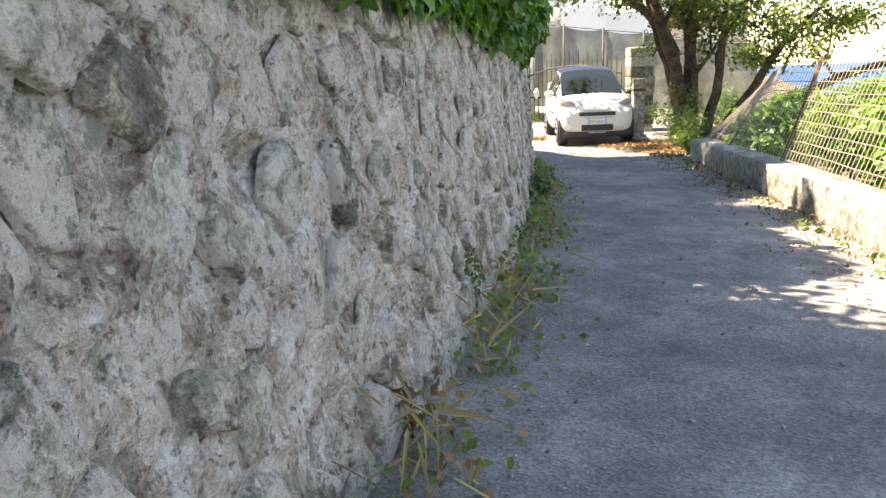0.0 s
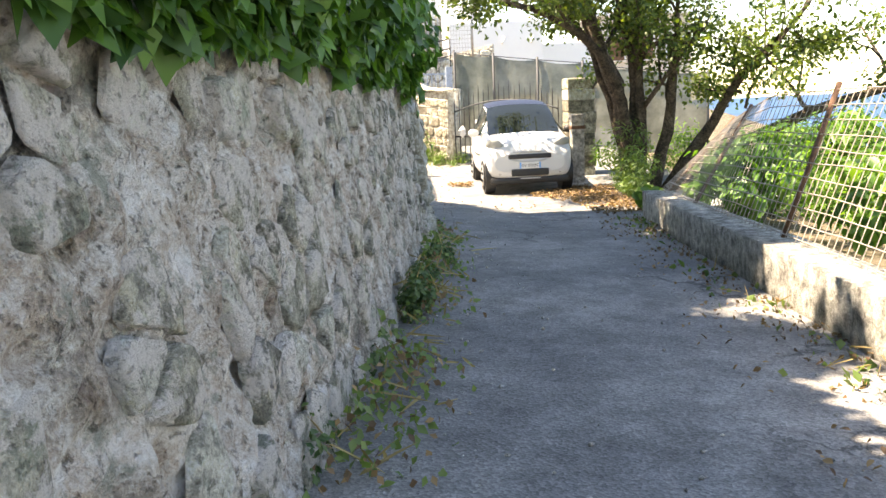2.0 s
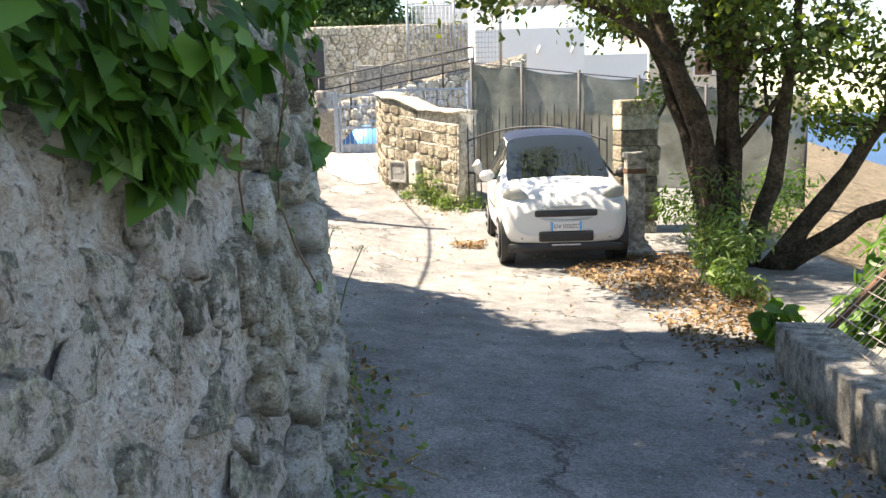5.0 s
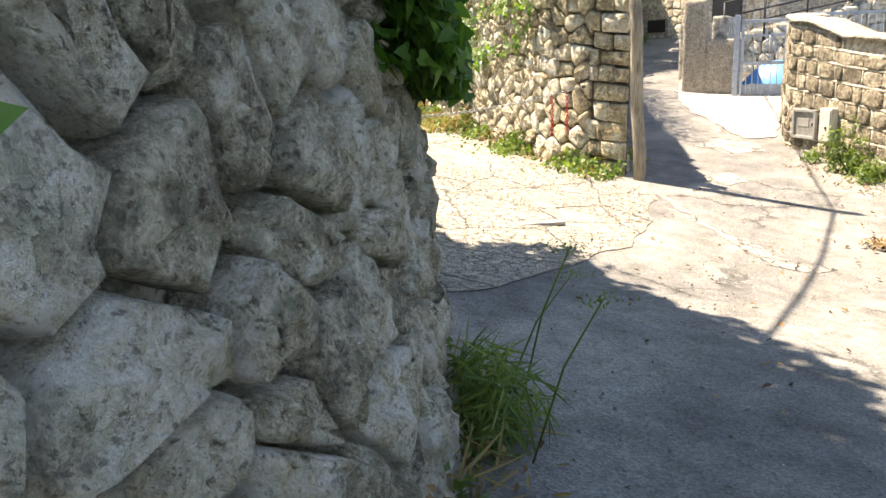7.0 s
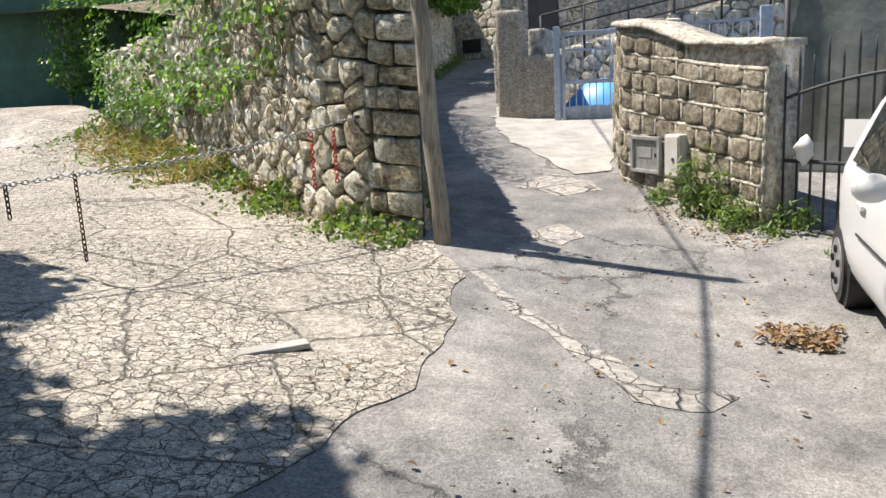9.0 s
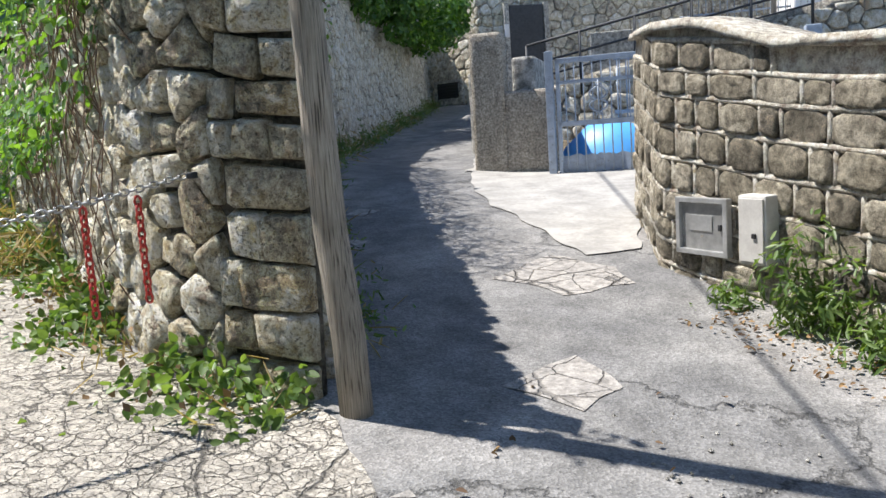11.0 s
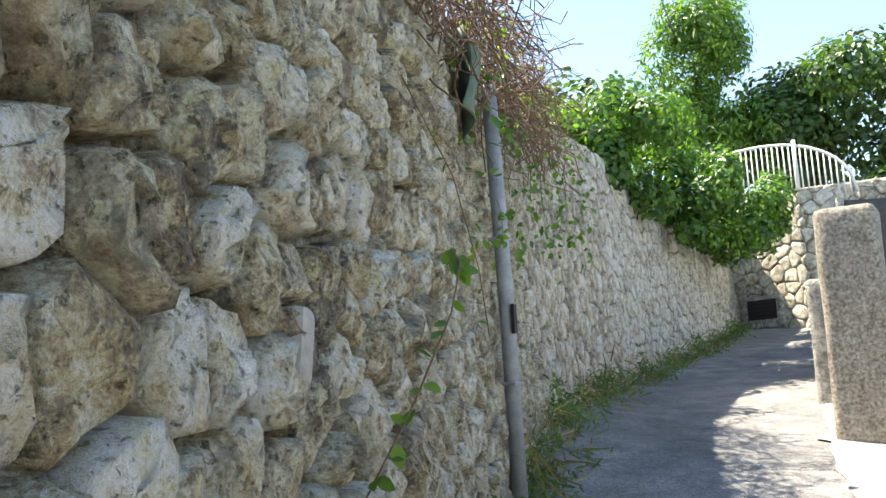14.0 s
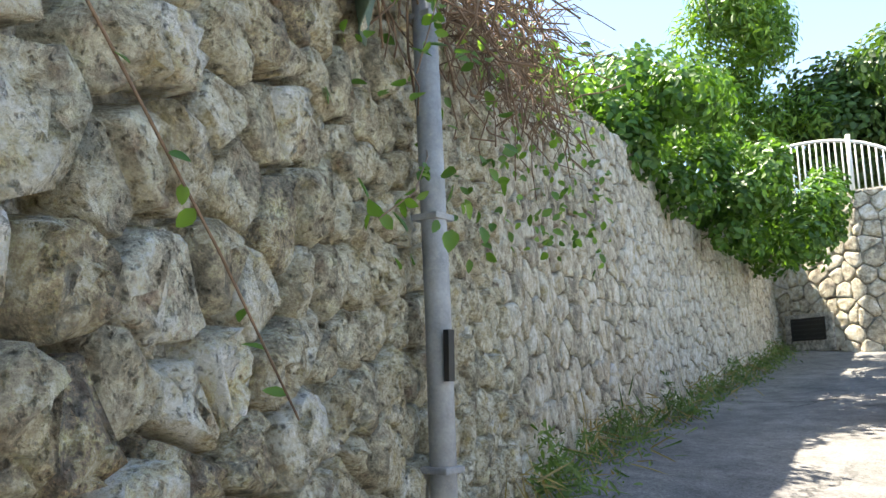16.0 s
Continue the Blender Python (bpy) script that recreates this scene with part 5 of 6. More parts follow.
# ivy over the rubble wall
def wall_ivy():
    r = np.random.default_rng(51)
    t = thing("ivy", "glossy green ivy hanging over the top of the rubble wall", "ivy")
    P, D, Z = [], [], []
    u1 = S_left.length - 4.2
    n = 15000
    for _ in range(n):
        u = r.uniform(0, u1)
        x, y, z = S_left.at(u, 0)
        nn = noise.noise(Vector((u * .8, 0, 5)))
        if y < 9.6:
            low = (1.42 if y > 1.8 else 1.6) + .18 * nn + .12 * noise.noise(Vector((u * 2.6, 3, 0)))
        elif y < 12.2:
            low = 1.95 + .25 * nn
        else:
            low = 1.55 + .3 * nn
        v = low + abs(r.normal()) * .28
        if v > 3.7:
            continue
        d = (.06 + .32 * min(1, max(0, (v - low) / .35)) * r.uniform(.3, 1)) * (1 if v < 2.3 else r.uniform(-2.5, 1))
        P.append(S_left.at(u, v, d))
        q = S_left.at(u, v, d + 1)
        D.append(np.array(q) - np.array(P[-1]) + r.normal(size=3) * .45 + np.array([0, 0, .5]))
        Z.append(r.uniform(.05, .10))
    for _ in range(5000):
        u = r.uniform(*np.interp([12.25, 13.7], S_left.p[:, 1], S_left.u))
        v = 1.42 + .22 * noise.noise(Vector((u * 1.9, 2, 8))) + abs(r.normal()) * .3
        if v < 2.6:
            P.append(S_left.at(u, v, r.uniform(.06, .3)))
            D.append(np.array(S_left.at(u, v, 1)) - np.array(S_left.at(u, v)) + r.normal(size=3) * .5 + np.array([0, 0, .5]))
            Z.append(r.uniform(.04, .065))
    leaf_mesh("leaves", P, D, Z, IVY_LEAF, M_ivy, t, r)
    # loose strands with larger leaves
    lines, P, D, Z = [], [], [], []
    for yy, low, n in ((10.2, .95, 7), (9.7, 1.2, 5), (3.0, 1.35, 5), (3.6, 1.3, 6), (6.4, 1.4, 5)):
        u = float(np.interp(yy, S_left.p[:, 1][:-3], S_left.u[:-3]))
        pts = []
        for k in range(n + 1):
            v = 2.0 + (low - 2.0) * k / n
            pts.append(S_left.at(u + .12 * noise.noise(Vector((k * .5, yy, 0))), v, .13 + .05 * math.sin(k)))
        lines.append((pts, .004))
        for k in range(n):
            for _ in range(2 if k > n * .3 else 3):
                p = Vector(pts[k]).lerp(Vector(pts[k + 1]), r.uniform(0, 1))
                P.append(p)
                D.append(np.array((1, -.6, .3)) + r.normal(size=3) * .4)
                Z.append(r.uniform(.035, .065))
    for yy, v, n in ((10.62, 1.4, 8), (10.78, 1.43, 7)):
        u = float(np.interp(yy, S_left.p[:, 1][:-3], S_left.u[:-3]))
        for _ in range(n):
            P.append(Vector(S_left.at(u + r.normal() * .07, v + r.normal() * .03, .15)))
            D.append(np.array((.8, -.9, .35)) + r.normal(size=3) * .3)
            Z.append(r.uniform(.05, .075))
    for pts, q in lines:
        tube("stem", pts, q, M_twig, t, sides=5)
    leaf_mesh("hanging_leaves", P, D, Z, IVY_LEAF, M_ivy, t, r)


wall_ivy()


def hedge():
    """Unseen hedge added to crown the rubble wall; its tops shape the lane's shade."""
    r = np.random.default_rng(52)
    t = thing("hedge", "tall dense green hedge added unseen above the rubble wall for shade", "hedge")
    P, D = [], []
    for _ in range(34000):
        u = S_left.length * r.uniform(0, 1) ** .65
        y = S_left.at(u, 0)[1]
        top = float(np.interp(y, [0, 8, 10, 12.5, 13.4, 14.3, 14.9, 15.7, 16.5, 17.7], [4.9, 5.0, 5.4, 4.9, 4.6, 5.8, 6.6, 5.7, 5.5, 5.8])) + .4 * noise.noise(Vector((u * .9, 1, 1)))
        v = r.uniform(1.95, top)
        d = -.15 - r.uniform(0, 1.3) ** 1.5 + (.2 * noise.noise(Vector((u, v, 0))))
        P.append(S_left.at(u, v, d))
        D.append(r.normal(size=3) + np.array([.4, -.2, .6]))
    leaf_mesh("leaves", P, D, r.uniform(.10, .18, len(P)), OVAL_LEAF, M_hedge, t, r)
    for u in np.arange(.5, S_left.length, 1.1):
        a = Vector(S_left.at(u, 1.85, -.5))
        tube("stem", [a, a + Vector((.05, .1, .7)), a + Vector((-.05, .15, 1.5))], [.03, .022, .01], M_bark, t, sides=6)



hedge()


def branch(p, d, length, radius, depth, r, out, tips):
    """A limb that bends, thins and forks."""
    pts, rad = [Vector(p)], [radius]
    d = Vector(d).normalized()
    n = 4
    for k in range(n):
        d = (d + Vector(r.normal(size=3)) * .16 + Vector((0, 0, .04))).normalized()
        pts.append(pts[-1] + d * length / n)
        rad.append(radius * (1 - .5 * (k + 1) / n))
    out.append((pts, rad))
    if depth == 0:
        tips += [pts[2], pts[3], pts[4]]
        return
    for k in range(3 if depth > 1 else 3):
        at = pts[2 + k % 3]
        nd = (d + Vector(r.normal(size=3)) * .65).normalized()
        branch(at, nd, length * r.uniform(.55, .8), rad[2 + k % 3] * .72, depth - 1, r, out, tips)


def lane_tree():
    r = np.random.default_rng(61)
    t = thing("tree", "gnarled dark broad-leaved tree with several leaning trunks at the bend", "tree")
    B = Vector((5.15, 16.5, -.5))
    limbs = [
        [(-.2, 0, 0), (-.3, -.1, 1.0), (-.48, -.2, 1.9), (-.95, -.45, 2.6), (-2.0, -.95, 3.05), (-3.3, -1.6, 3.3)],
        [(0, 0, 0), (-.05, -.1, 1.0), (-.1, -.2, 2.2), (-.3, -.5, 3.4)],
        [(.2, .1, 0), (.4, -.1, 1.1), (.45, -.4, 2.2), (.3, -.9, 3.3)],
        [(.35, -.1, 0), (.8, -.5, .9), (1.3, -1.0, 1.9), (1.9, -1.8, 2.9)],
        [(.45, -.2, .1), (1.1, -.8, .75), (2.1, -1.6, 1.35), (3.3, -2.4, 1.75), (4.6, -3.4, 2.2)],
        [(-.1, .2, 0), (-.3, .4, 1.2), (-.6, .7, 2.4), (-1.2, .9, 3.3)],
        # four high limbs added, ends out of view, to dapple and mirror on the car
        [(-.15, .1, .2), (-.35, .1, 1.6), (-.9, .2, 3.2), (-1.9, -.1, 4.6), (-2.9, -.4, 5.4), (-3.7, -.6, 5.9)],
        [(-.1, .2, .3), (-.3, .5, 1.8), (-.9, .8, 3.5), (-1.7, 1.0, 4.7), (-2.8, 1.0, 5.3), (-4.0, .8, 5.7)],
        [(0, .3, .3), (-.2, .8, 1.9), (-.7, 1.4, 3.6), (-1.4, 1.9, 4.7), (-2.0, 2.2, 5.2)],
        [(-.05, .15, .2), (-.1, .0, 1.8), (-.5, -.4, 3.4), (-1.3, -1.1, 4.6), (-2.2, -1.7, 5.2)],
    ]
    lines, tips = [], []
    clear = lambda p: p[2] > 2.45 or (p[0] > 4.75 and p[2] > 1.1)
    for i, l in enumerate(limbs):
        pts = [B + Vector(p) for p in l]
        fine = []
        for a, b in zip(pts, pts[1:]):
            fine += [a.lerp(b, k / 3) + Vector(r.normal(size=3)) * .025 for k in range(3)]
        fine.append(pts[-1])
        rad = [(.12 if i in (0, 4) else .13) * (1 - .78 * k / (len(fine) - 1)) for k in range(len(fine))]
        tube("trunk", fine, rad, M_bark, t, sides=10, rough=.35)
        for k in range(4, len(fine), 2):
            for _ in range(2):
                d = (fine[k] - fine[k - 1]).normalized() + Vector(r.normal(size=3)) * .8 + Vector((0, 0, .25))
                branch(fine[k], d, r.uniform(.7, 1.3), rad[k] * .55, 1, r, lines, tips)
    lines = [q for q in lines if clear(q[0][-1]) and clear(q[0][2])]
    tagged(tubes("branchwork", lines, M_bark, t, sides=5), kind="stuff")
    P, D = [], []
    for p in tips:
        if r.random() < .05 or not clear(p):
            continue
        for _ in range(52):
            P.append(np.array(p) + r.normal(size=3) * np.array([.17, .17, .13]))
            D.append(r.normal(size=3) + np.array([0, -.2, .8]))
    leaf_mesh("crown", P, D, r.uniform(.05, .10, len(P)), OVAL_LEAF, M_treeleaf, t, r)


lane_tree()


def bush(name, label, blobs, mat, shape, size, seed, category="bush", trunk=None, group=""):
    r = np.random.default_rng(seed)
    t = thing(name, label, category, None, group)
    P, D = [], []
    for c, rad, n in blobs:
        p, d = blob(c, rad, n, r)
        P.append(p)
        D.append(d)
    P, D = np.concatenate(P), np.concatenate(D)
    leaf_mesh("crown" if category == "tree" else "leaves", P, D, r.uniform(size[0], size[1], len(P)), shape, mat, t, r)
    for pts, rad in trunk or []:
        tube("trunk", pts, rad, M_bark, t, sides=8, rough=.3)
    return t


# unseen trees added on the terrace, placed to cast the lane's shade
for k, (x, y, z, s) in enumerate([(-2.0, 13.9, 4.9, 1.5), (-.4, 11.4, 6.6, 1.9), (-.5, 9.0, 6.6, 1.8), (-.15, 12.8, 6.2, 1.15), (-1.3, 7.3, 5.7, 1.3), (-.5, 12.3, 6.9, 1.2), (-1.2, 12.8, 6.3, 1.2), (-5.0, 16.6, 4.1, 1.15), (-2.7, 15.2, 5.5, 1.15), (-1.7, 6.0, 5.6, 1.6), (-2.6, 14.6, 4.2, 1.2), (-4.0, 15.5, 4.1, 1.2), (-5.6, 17.2, 4.6, 1.4), (-1.6, 3.2, 5.1, 1.5), (-1.9, .8, 5.0, 1.5)]):
    bush("shade_tree", "unseen leafy tree added on the terrace to shade the lane", [((x, y, z), (s, s, s * .8), 3600 if y > 9.5 else 5600)], M_hedge, OVAL_LEAF, (.14, .24), 300 + k, "tree", [([(x, y, 1.7), (x, y, z)], [.1, .05])], "trees on the terrace")

# slope beyond the kerb
for k, (x, y, z, s) in enumerate([(4.3, 4.2, .1, .8), (4.7, 6.2, .25, .9), (4.9, 8.4, .3, .9), (5.4, 10.6, .25, .9), (5.0, 12.4, .15, .7), (5.9, 13.3, .2, .9), (6.9, 12.2, .0, 1.0), (7.6, 14.3, .1, 1.1), (5.9, 3.0, -.3, 1.1), (6.6, 7.2, -.4, 1.2), (7.2, 10.2, -.5, 1.2)]):
    bush("shrub", "bright green leafy shrub on the slope below the fence", [((x, y, z), (s, s, s * .75), 1100)], M_bush if k in (4, 5, 6, 7) else M_bright, NARROW_LEAF if k % 2 else OVAL_LEAF, (.09, .17), 70 + k, group="shrubs below the fence", trunk=[([(x, y, z - 1.2), (x, y, z)], [.05, .02])])
for k, (x, y, z, s) in enumerate([(10, 14, -1.6, 2.0), (13, 9, -2.4, 2.3), (16, 16, -3.2, 2.8), (20, 12, -4.5, 3.2), (12, 21, -1.3, 2.1), (24, 22, -4.5, 3.6), (9.0, 17.6, -.3, 1.2), (28, 15, -6.5, 3.6), (18, 25, -2.5, 2.8)]):
    bush("slope_tree", "round-crowned green tree on the slope towards the sea", [((x, y, z), (s, s, s * .85), 2200)], M_darkleaf if k % 3 else M_bright, SMALL_LEAF, (.13, .28), 90 + k, "tree", [([(x, y, z - s - 2.5), (x, y, z)], [.16, .06])], "trees on the slope")

# undergrowth beside the car and at the tree's foot
bush("undergrowth", "fresh green undergrowth at the foot of the tree", [((4.75, 15.4, .0), (.45, .6, .42), 900), ((4.9, 16.2, .25), (.4, .5, .55), 800), ((4.45, 14.6, -.15), (.3, .45, .25), 500)], M_weed, NARROW_LEAF, (.06, .12), 111)
bush("undergrowth", "bright yellow-green weeds behind the tree trunks", [((5.4, 18.2, .2), (.6, .6, .6), 900), ((6.6, 18.6, .1), (.8, .8, .6), 900)], M_bright, NARROW_LEAF, (.07, .13), 112)
bush("weed", "broad-leaved green weed by the kerb's end", [((4.0, 12.7, -.02), (.16, .16, .14), 40)], M_bright, OVAL_LEAF, (.12, .2), 113)
bush("undergrowth", "green weeds between the tufa wall and the iron gate", [((2.45, 20.7, -.1), (.35, .3, .35), 500), ((2.9, 20.3, -.2), (.35, .3, .25), 400)], M_weed, NARROW_LEAF, (.05, .1), 114)
bush("undergrowth", "grey-green weeds against the tufa wall", [((1.75, 21.15, .15), (.28, .28, .4), 700), ((1.35, 21.6, .0), (.3, .25, .2), 350), ((2.05, 20.8, .0), (.25, .25, .2), 350)], M_weed, NARROW_LEAF, (.05, .1), 115)

# clumps at the foot of the rubble wall
for k, (x, y, h, n) in enumerate(((.1, 3.75, .2, 700), (.12, 4.05, .14, 300), (.5, 5.5, .12, 350), (.62, 6.45, .1, 260), (.92, 7.5, .17, 650), (1.02, 8.2, .12, 350), (1.2, 9.2, .12, 350))):
    bush("weed_clump", "small-leaved green weed clump against the rubble wall's foot", [((x - .03, y, float(gz(x, y)) + h * .9), (.13, .2, h), n)], M_clump, SMALL_LEAF, (.022, .05), 400 + k, "weed", group="weed clumps")
bush("weed_clump", "withered dark red weed clump at the rubble wall's foot", [((-.2, 2.55, float(gz(-.2, 2.55)) + .1), (.14, .2, .1), 260)], M_redweed, OVAL_LEAF, (.02, .045), 410, "weed", group="weed clumps")

# foliage above the lane
bush("creeper", "bright green creeper spilling over the lane wall", [((-4.15, 30.3, 4.0), (.85, 1.3, .8), 3400), ((-4.0, 32.5, 4.0), (.95, 1.4, .95), 4000), ((-3.8, 34.4, 3.75), (1.0, 1.2, 1.05), 4200), ((-4.6, 28.4, 4.1), (.75, 1.3, .6), 2400), ((-4.6, 31.5, 4.8), (1.0, 2.4, .7), 3000)], M_bush, OVAL_LEAF, (.07, .13), 121, "creeper")
bush("tree", "dark green spreading tree above the end wall", [((-1.6, 40.3, 6.7), (2.6, 1.8, 2.1), 8000), ((-.2, 40.8, 6.3), (1.5, 1.7, 2.3), 7000), ((-4.0, 40.8, 7.0), (2.2, 1.6, 1.9), 6500), ((-1, 39.6, 5.2), (2.6, 1.0, .9), 4000)], M_darkleaf, OVAL_LEAF, (.12, .22), 122, "tree", [([(-1, 41, 2), (-1, 41, 6.5)], [.22, .12])])
bush("tree", "light green feathery tree on the terrace", [((-5.8, 39.5, 8.8), (1.7, 1.6, 2.6), 7500), ((-5.2, 40.0, 6.6), (1.5, 1.4, 1.4), 3600)], M_bright, NARROW_LEAF, (.14, .26), 123, "tree", [([(-6.2, 39.5, 3.5), (-6.2, 39.5, 7)], [.16, .07])])
bush("tree", "green shrubby tree on the terrace above the wall", [((-6.3, 34.5, 4.9), (1.2, 2.0, 1.1), 3800), ((-7.5, 30, 5.0), (1.5, 2.5, 1.2), 3200)], M_bright, OVAL_LEAF, (.09, .16), 124, "tree", [([(-6.5, 34, 3.4), (-6.4, 34, 5)], [.1, .05])])


def dry_vines():
    r = np.random.default_rng(131)
    t = thing("dry_vine_mat", "brown tangle of dry vines hanging over the wall top", "vines")
    lines = []
    for _ in range(1000):
        u = r.uniform(2.6, 7.4)
        v = r.uniform(2.35, 3.3) if u > 4 else r.uniform(2.6, 3.3)
        p = Vector(S_lane.at(u, v, r.uniform(-.1, .32)))
        pts = [p]
        d = Vector(r.normal(size=3))
        for k in range(4):
            d = d * .6 + Vector(r.normal(size=3)) * .6 + Vector((.1, 0, -.45))
            pts.append(pts[-1] + d.normalized() * r.uniform(.08, .2))
        lines.append((pts, r.uniform(.0025, .006)))
    tagged(tubes("stemwork", lines, M_twig, t, "", 4), kind="stuff")
    P = [np.array(S_lane.at(r.uniform(3.6, 8.6), r.uniform(1.4, 3.1), r.uniform(.05, .35))) for _ in range(420)]
    leaf_mesh("leaves", P, r.normal(size=(len(P), 3)) + np.array([.8, -.5, .4]), r.uniform(.04, .09, len(P)), OVAL_LEAF, M_bright, t, r)


dry_vines()


def shoot(name_label, pts, n, size, seed):
    r = np.random.default_rng(seed)
    t = thing("bramble_shoot", name_label, "shoot")
    tube("stem", pts, .0022, M_twig, t, sides=5)
    P, D = [], []
    for _ in range(n):
        k = r.integers(0, len(pts) - 1)
        P.append(Vector(pts[k]).lerp(Vector(pts[k + 1]), r.random()))
        D.append(r.normal(size=3) + np.array([.3, -1, .6]))
    leaf_mesh("leaves", P, D, r.uniform(*size, n), OVAL_LEAF, M_bright, t, r)


def lane_pts(spots):
    return [S_lane.at(u, v, d) for u, v, d in spots]


shoot("thin green bramble shoot arching out from the wall", lane_pts([(4.6, 2.9, .2), (4.3, 2.6, .3), (4.0, 2.2, .32), (3.7, 1.9, .3)]), 22, (.03, .06), 141)
shoot("leafy bramble shoot hanging before the stones", lane_pts([(2.2, 2.0, .1), (2.4, 1.7, .2), (2.7, 1.4, .22), (3.0, 1.15, .2)]), 14, (.02, .04), 142)
shoot("young yellow-green bramble shoot standing out from the wall", lane_pts([(1.42, .9, .08), (1.47, 1.1, .2), (1.54, 1.27, .28), (1.62, 1.38, .3), (1.7, 1.42, .27)]), 24, (.03, .055), 144)
part("white_stone", box_bm(0, 0, 0, .07, .06, .14, on_strip(S_lane, 1.2, 1.23, .055) @ pose(0, 0, 0, 0, 12, 0), .02), M_apron, W_lane, "smooth pale wedge stone")
shoot("green bramble shoot crossing the pipe", lane_pts([(4.6, 1.9, .1), (4.2, 1.75, .2), (3.8, 1.6, .25), (3.4, 1.5, .25)]), 14, (.03, .06), 143)


def corner_creeper():
    r = np.random.default_rng(151)
    t = thing("wall_creeper", "leafy green creeper over the driveway wall", "creeper")
    P, D = [], []
    L = S_drive.length
    for _ in range(5200):
        u = r.uniform(0, L - .35)
        low = np.interp(u, [0, L - 4.5, L - 2.5, L - 1.2, L - .4], [.3, .6, 1.1, 1.9, 2.6]) + .5 * noise.noise(Vector((u * 1.5, 0, 0)))
        v = low + abs(r.normal()) * .8
        if v > 3.1:
            continue
        if noise.noise(Vector((u * 2.2, v * 2.2, 4))) < -.05:
            continue
        d = r.uniform(.08, .35)
        P.append(S_drive.at(u, v, d))
        D.append(np.array(S_drive.at(u, v, d + 1)) - np.array(P[-1]) + r.normal(size=3) * .5 + np.array([0, 0, .6]))
    leaf_mesh("leaves", P, D, r.uniform(.05, .1, len(P)), OVAL_LEAF, M_bright, t, r)
    lines = []
    for _ in range(70):
        u = r.uniform(L - 5, L - 1.3)
        v = r.uniform(.8, 2.6)
        pts = [S_drive.at(u + .1 * k * r.uniform(-1, 1), max(.05, v - .18 * k), .12 + .04 * math.sin(k)) for k in range(6)]
        lines.append((pts, .004))
    tagged(tubes("stemwork", lines, M_twig, t, "", 4), kind="stuff")



corner_creeper()
bush("creeper", "dense creeper heaped on top of the driveway wall", [((-3.3, 22.4, 2.75), (.7, .9, .6), 1800), ((-5.2, 24.0, 2.5), (1.0, 1.0, .9), 2600), ((-7.3, 26.0, 2.3), (1.3, 1.3, 1.2), 3200), ((-9.5, 28.0, 2.4), (1.5, 1.4, 1.4), 3200), ((-2.1, 21.5, 2.35), (.5, .5, .35), 700)], M_ivy, OVAL_LEAF, (.07, .13), 152, "creeper")


def base_weeds(name, label, strip, u0, u1, n, mats, seed, hmax=.3, out=.35, clump=True):
    """Weeds in a strip at a wall's foot."""
    r = np.random.default_rng(seed)
    t = thing(name, label, "weeds", kind="stuff")
    for j, (mat, shape, size, share) in enumerate(mats):
        P, D = [], []
        while len(P) < n * share:
            u = r.uniform(u0, u1)
            f = noise.noise(Vector((u * 1.6, j * 3.1 + seed, 0))) if clump else 1
            if r.random() > max(.04, .45 + 1.3 * f):
                continue
            d = .04 + abs(r.normal()) * out * .5
            x, y, z = strip.at(u, 0, d)
            h = r.uniform(0, hmax) * max(.15, 1 - d / out) * max(.25, .6 + f)
            P.append((x, y, float(gz(x, y)) + .02 + h))
            D.append(r.normal(size=3) * .7 + np.array([.6, -.5, .5]))
        leaf_mesh("leaves", P, D, r.uniform(size[0], size[1], len(P)), shape, mat, t, r)


base_weeds("wall_weeds", "green and dry weeds along the foot of the rubble wall", S_left, 6, S_left.length - 5, 3600, [(M_weed, SMALL_LEAF, (.025, .06), .6), (M_straw, BLADE, (.12, .28), .2), (M_litter, SMALL_LEAF, (.03, .06), .2)], 161, .34, .3)
base_weeds("wall_weeds", "green weeds along the foot of the lane wall", S_lane, .4, S_lane.length, 4600, [(M_weed, NARROW_LEAF, (.04, .09), .7), (M_weed, BLADE, (.12, .28), .18), (M_straw, BLADE, (.15, .3), .12)], 162, .42, .32)
base_weeds("wall_weeds", "green creeping weeds at the foot of the driveway wall", S_drive, 2, S_drive.length, 2600, [(M_weed, OVAL_LEAF, (.04, .08), .8), (M_straw, BLADE, (.12, .25), .1), (M_litter, SMALL_LEAF, (.03, .06), .1)], 163, .3, .45)
base_weeds("wall_weeds", "dry yellow grass along the far driveway wall", S_drive, 0, 5.5, 2600, [(M_straw, BLADE, (.15, .4), .5), (M_weed, NARROW_LEAF, (.06, .14), .5)], 164, .4, .9)
base_weeds("kerb_weeds", "small weeds and dry leaves at the kerb's foot", S_kerb, 0, S_kerb.length - 4, 1900, [(M_litter, SMALL_LEAF, (.02, .045), .72), (M_weed, SMALL_LEAF, (.04, .09), .2), (M_straw, BLADE, (.08, .2), .08)], 165, .06, .32)


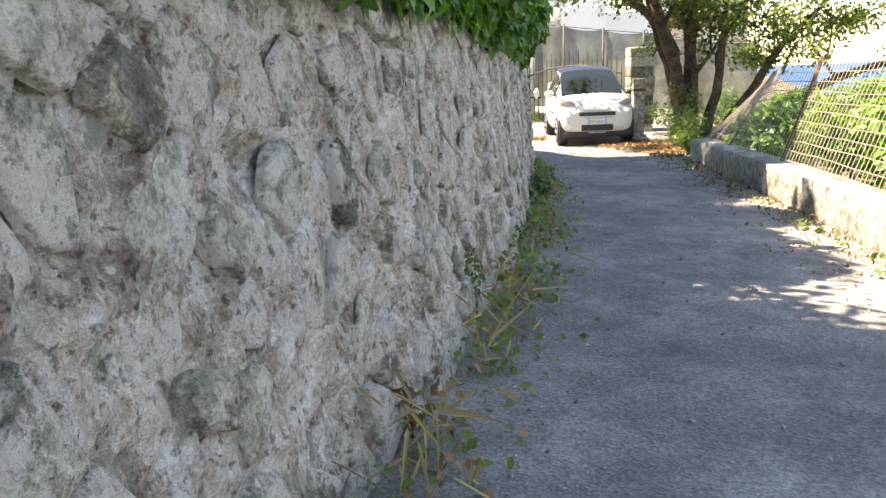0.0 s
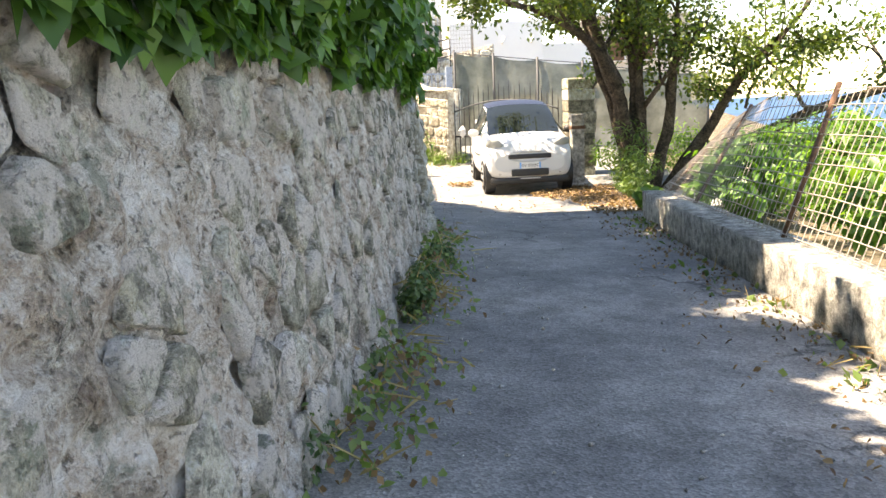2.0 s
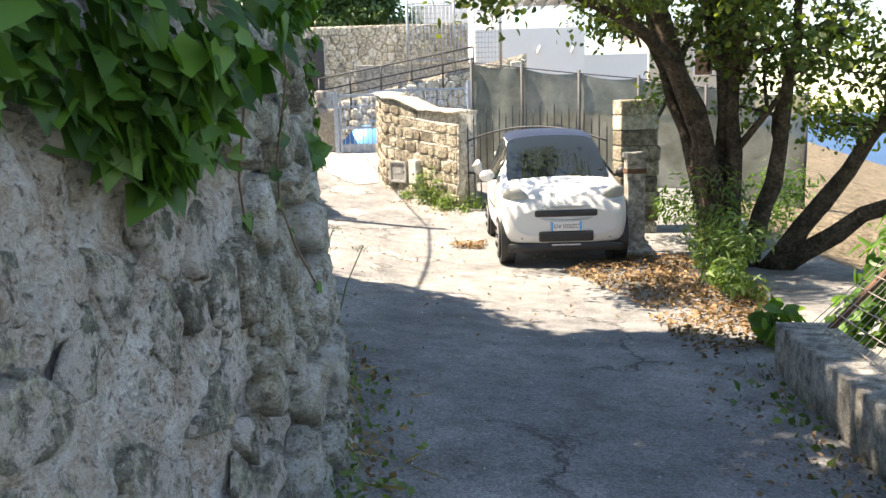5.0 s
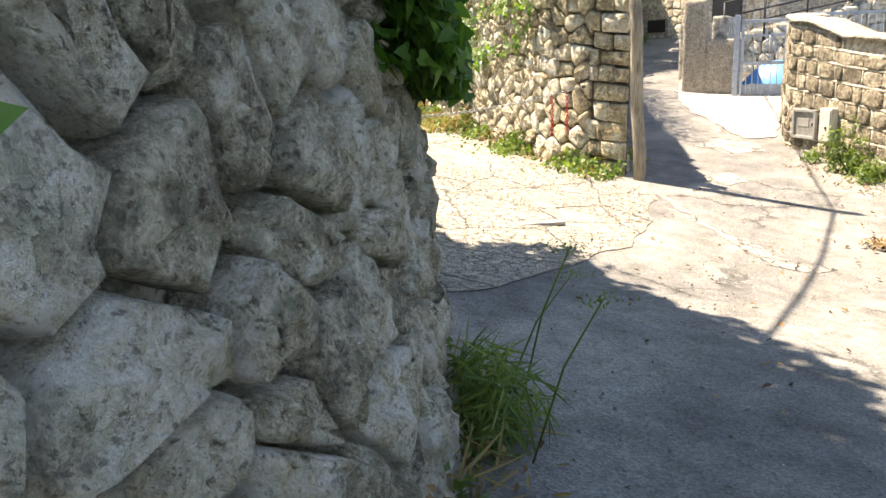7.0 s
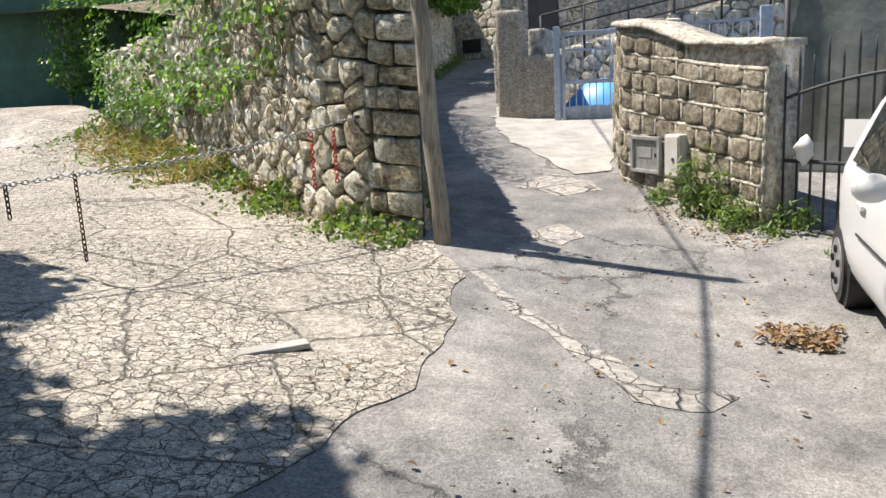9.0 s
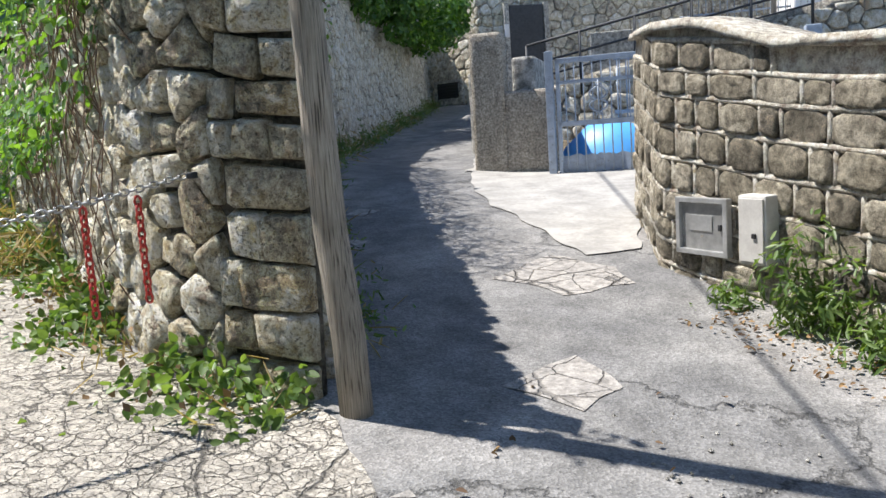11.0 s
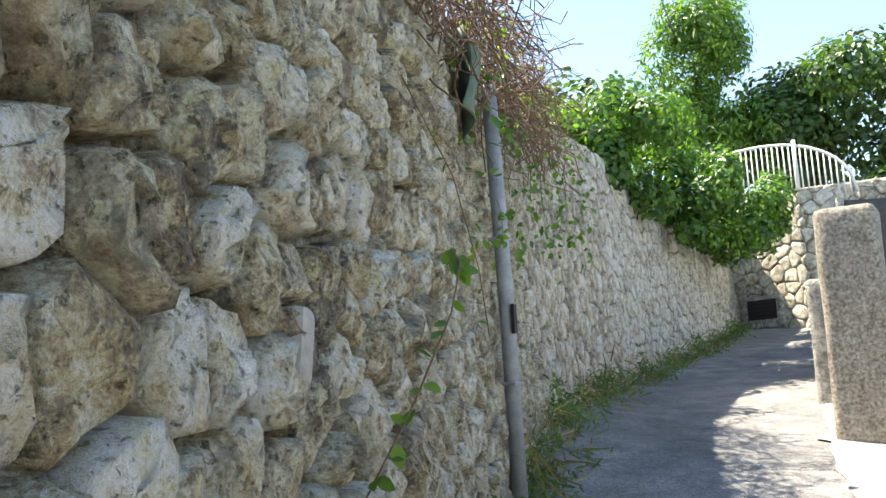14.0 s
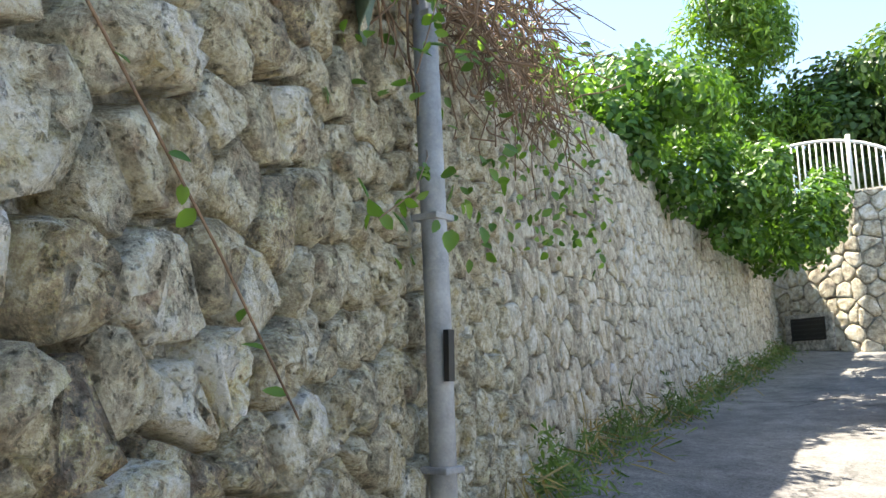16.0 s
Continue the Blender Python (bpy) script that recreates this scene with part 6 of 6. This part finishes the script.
def litter(label, outline, n, seed, size=(.04, .09), heap=0.0):
    r = np.random.default_rng(seed)
    f = in_poly(outline)
    xs, ys = [p[0] for p in outline], [p[1] for p in outline]
    P = []
    while len(P) < n:
        x, y = r.uniform(min(xs), max(xs)), r.uniform(min(ys), max(ys))
        if f(x, y) and r.random() < .6 + .8 * noise.noise(Vector((x * 1.8, y * 1.8, seed))):
            P.append((x, y, float(gz(x, y)) + .025 + heap * r.random()))
    D = r.normal(size=(n, 3)) * .4 + np.array([0, 0, 1])
    ob = leaf_mesh("leaf_litter", P, D, r.uniform(size[0], size[1], n), OVAL_LEAF, M_litter, None, r, .3)
    tagged(ob, label, "leaves", kind="stuff")


litter("drift of dry brown leaves under the tree", [(3.4, 12.4), (4.0, 12.8), (4.9, 15), (4.9, 17.4), (4.2, 17.5), (3.2, 16.6), (3.5, 14.8)], 3600, 171, (.03, .065), heap=.03)
litter("small heap of dry orange leaves on the lane", [(1.95, 18.3), (2.4, 18.2), (2.5, 18.55), (2.05, 18.6)], 260, 172, (.03, .06), .04)
litter("fallen leaves scattered over the lane", [(-.5, 14.8), (3.6, 12), (3.4, 19.5), (0.4, 20.5)], 150, 173, (.025, .055))
litter("dry leaves scattered beside the kerb", [(2.0, 3.5), (3.2, 6), (3.7, 12), (3.2, 12.2), (2.3, 7)], 260, 174, (.02, .045))
litter("dry leaves against the tufa wall", [(1.0, 21.2), (2.0, 20.1), (2.3, 20.4), (1.4, 21.5)], 200, 175, (.02, .045))


def pebbles():
    r = np.random.default_rng(181)
    V, F = [], []
    for _ in range(900):
        y = r.uniform(1.5, 20)
        x = float(table(LEFT_BASE, min(y, 12.5))) + abs(r.normal()) * .35 + .1 if r.random() < .6 else r.uniform(.6, 3.2)
        s = r.uniform(.004, .014)
        o = len(V)
        z = float(gz(x, y)) + s * .4
        for d in ((1, 0, 0), (-1, 0, 0), (0, 1, 0), (0, -1, 0), (0, 0, .8), (0, 0, -.8)):
            V.append((x + d[0] * s * r.uniform(.6, 1.3), y + d[1] * s * r.uniform(.6, 1.3), z + d[2] * s))
        F += [tuple(o + i for i in f) for f in ((0, 2, 4), (2, 1, 4), (1, 3, 4), (3, 0, 4), (2, 0, 5), (1, 2, 5), (3, 1, 5), (0, 3, 5))]
    tagged(mesh_part("grit", V, F, M_cement), "loose pale grit on the lane", "grit", kind="stuff")


pebbles()


def fennel():
    r = np.random.default_rng(191)
    for k, (x, y, h) in enumerate(((.72, 13.35, .72), (.95, 12.9, .62), (.6, 13.5, .5))):
        t = thing("wild_fennel", "thin wild fennel stalk with a seed head by the wall's end", "weed", None, "fennel stalks")
        z = float(gz(x, y))
        top = Vector((x + .22, y + .12 * k, z + h))
        tube("stalk", [(x, y, z), (x + .1, y + .05 * k, z + h * .6), top], .0045, M_weed, t, sides=5)
        n = 60
        P = np.array(top) + r.normal(size=(n, 3)) * np.array([.045, .045, .012])
        leaf_mesh("seed_head", P, r.normal(size=(n, 3)) + np.array([0, 0, 1.5]), r.uniform(.012, .02, n), SMALL_LEAF, M_weed, t, r)["kind"] = "stuff"
    bush("grass_tuft", "tall soft green grass tuft at the wall's end", [((.75, 13.0, .1), (.22, .36, .2), 650)], M_weed, BLADE, (.1, .24), 192, "grass")


fennel()


def far_driveway():
    t = thing("green_fence", "dark green mesh fence at the end of the driveway", "fence")
    a, b = Vector((-24, 25.5, .5)), Vector((-8.6, 31.4, .6))
    for k in range(4):
        p, q = a.lerp(b, k / 4), a.lerp(b, (k + 1) / 4)
        V = [p, q, q + Vector((0, 0, 3.6)), p + Vector((0, 0, 3.6))]
        o = mesh_part("mesh_panel", V, [(0, 1, 2, 3)], M_greennet, t)
        s = o.modifiers.new("thick", "SOLIDIFY")
        s.thickness = .01
    for k in range(9):
        p = a.lerp(b, k / 8)
        tube("post", [p, p + Vector((0, 0, 2.7))], .035, M_steel, t)
    bush("tree", "dark green trees behind the green mesh fence", [((-10, 35, 5.2), (2.8, 2, 2.6), 5000), ((-15, 36, 5.4), (3.2, 2, 2.8), 5000), ((-7.0, 32.5, 4.6), (1.8, 1.6, 2.0), 3400), ((-20, 34, 5.2), (3.2, 2, 2.8), 4000), ((-25, 30, 5), (2.6, 3, 2.8), 4000), ((-28, 25, 5), (2.6, 3, 2.8), 3600), ((-12, 36, 1.8), (5, 1.2, 1.6), 3200)], M_darkleaf, OVAL_LEAF, (.14, .26), 201, "tree", [([(-10, 36, .5), (-10, 36, 4)], [.2, .1])])


M_greennet = plain("green_mesh", (0.03, 0.09, 0.06), 0.7, 0, .4, 3, .2)
far_driveway()
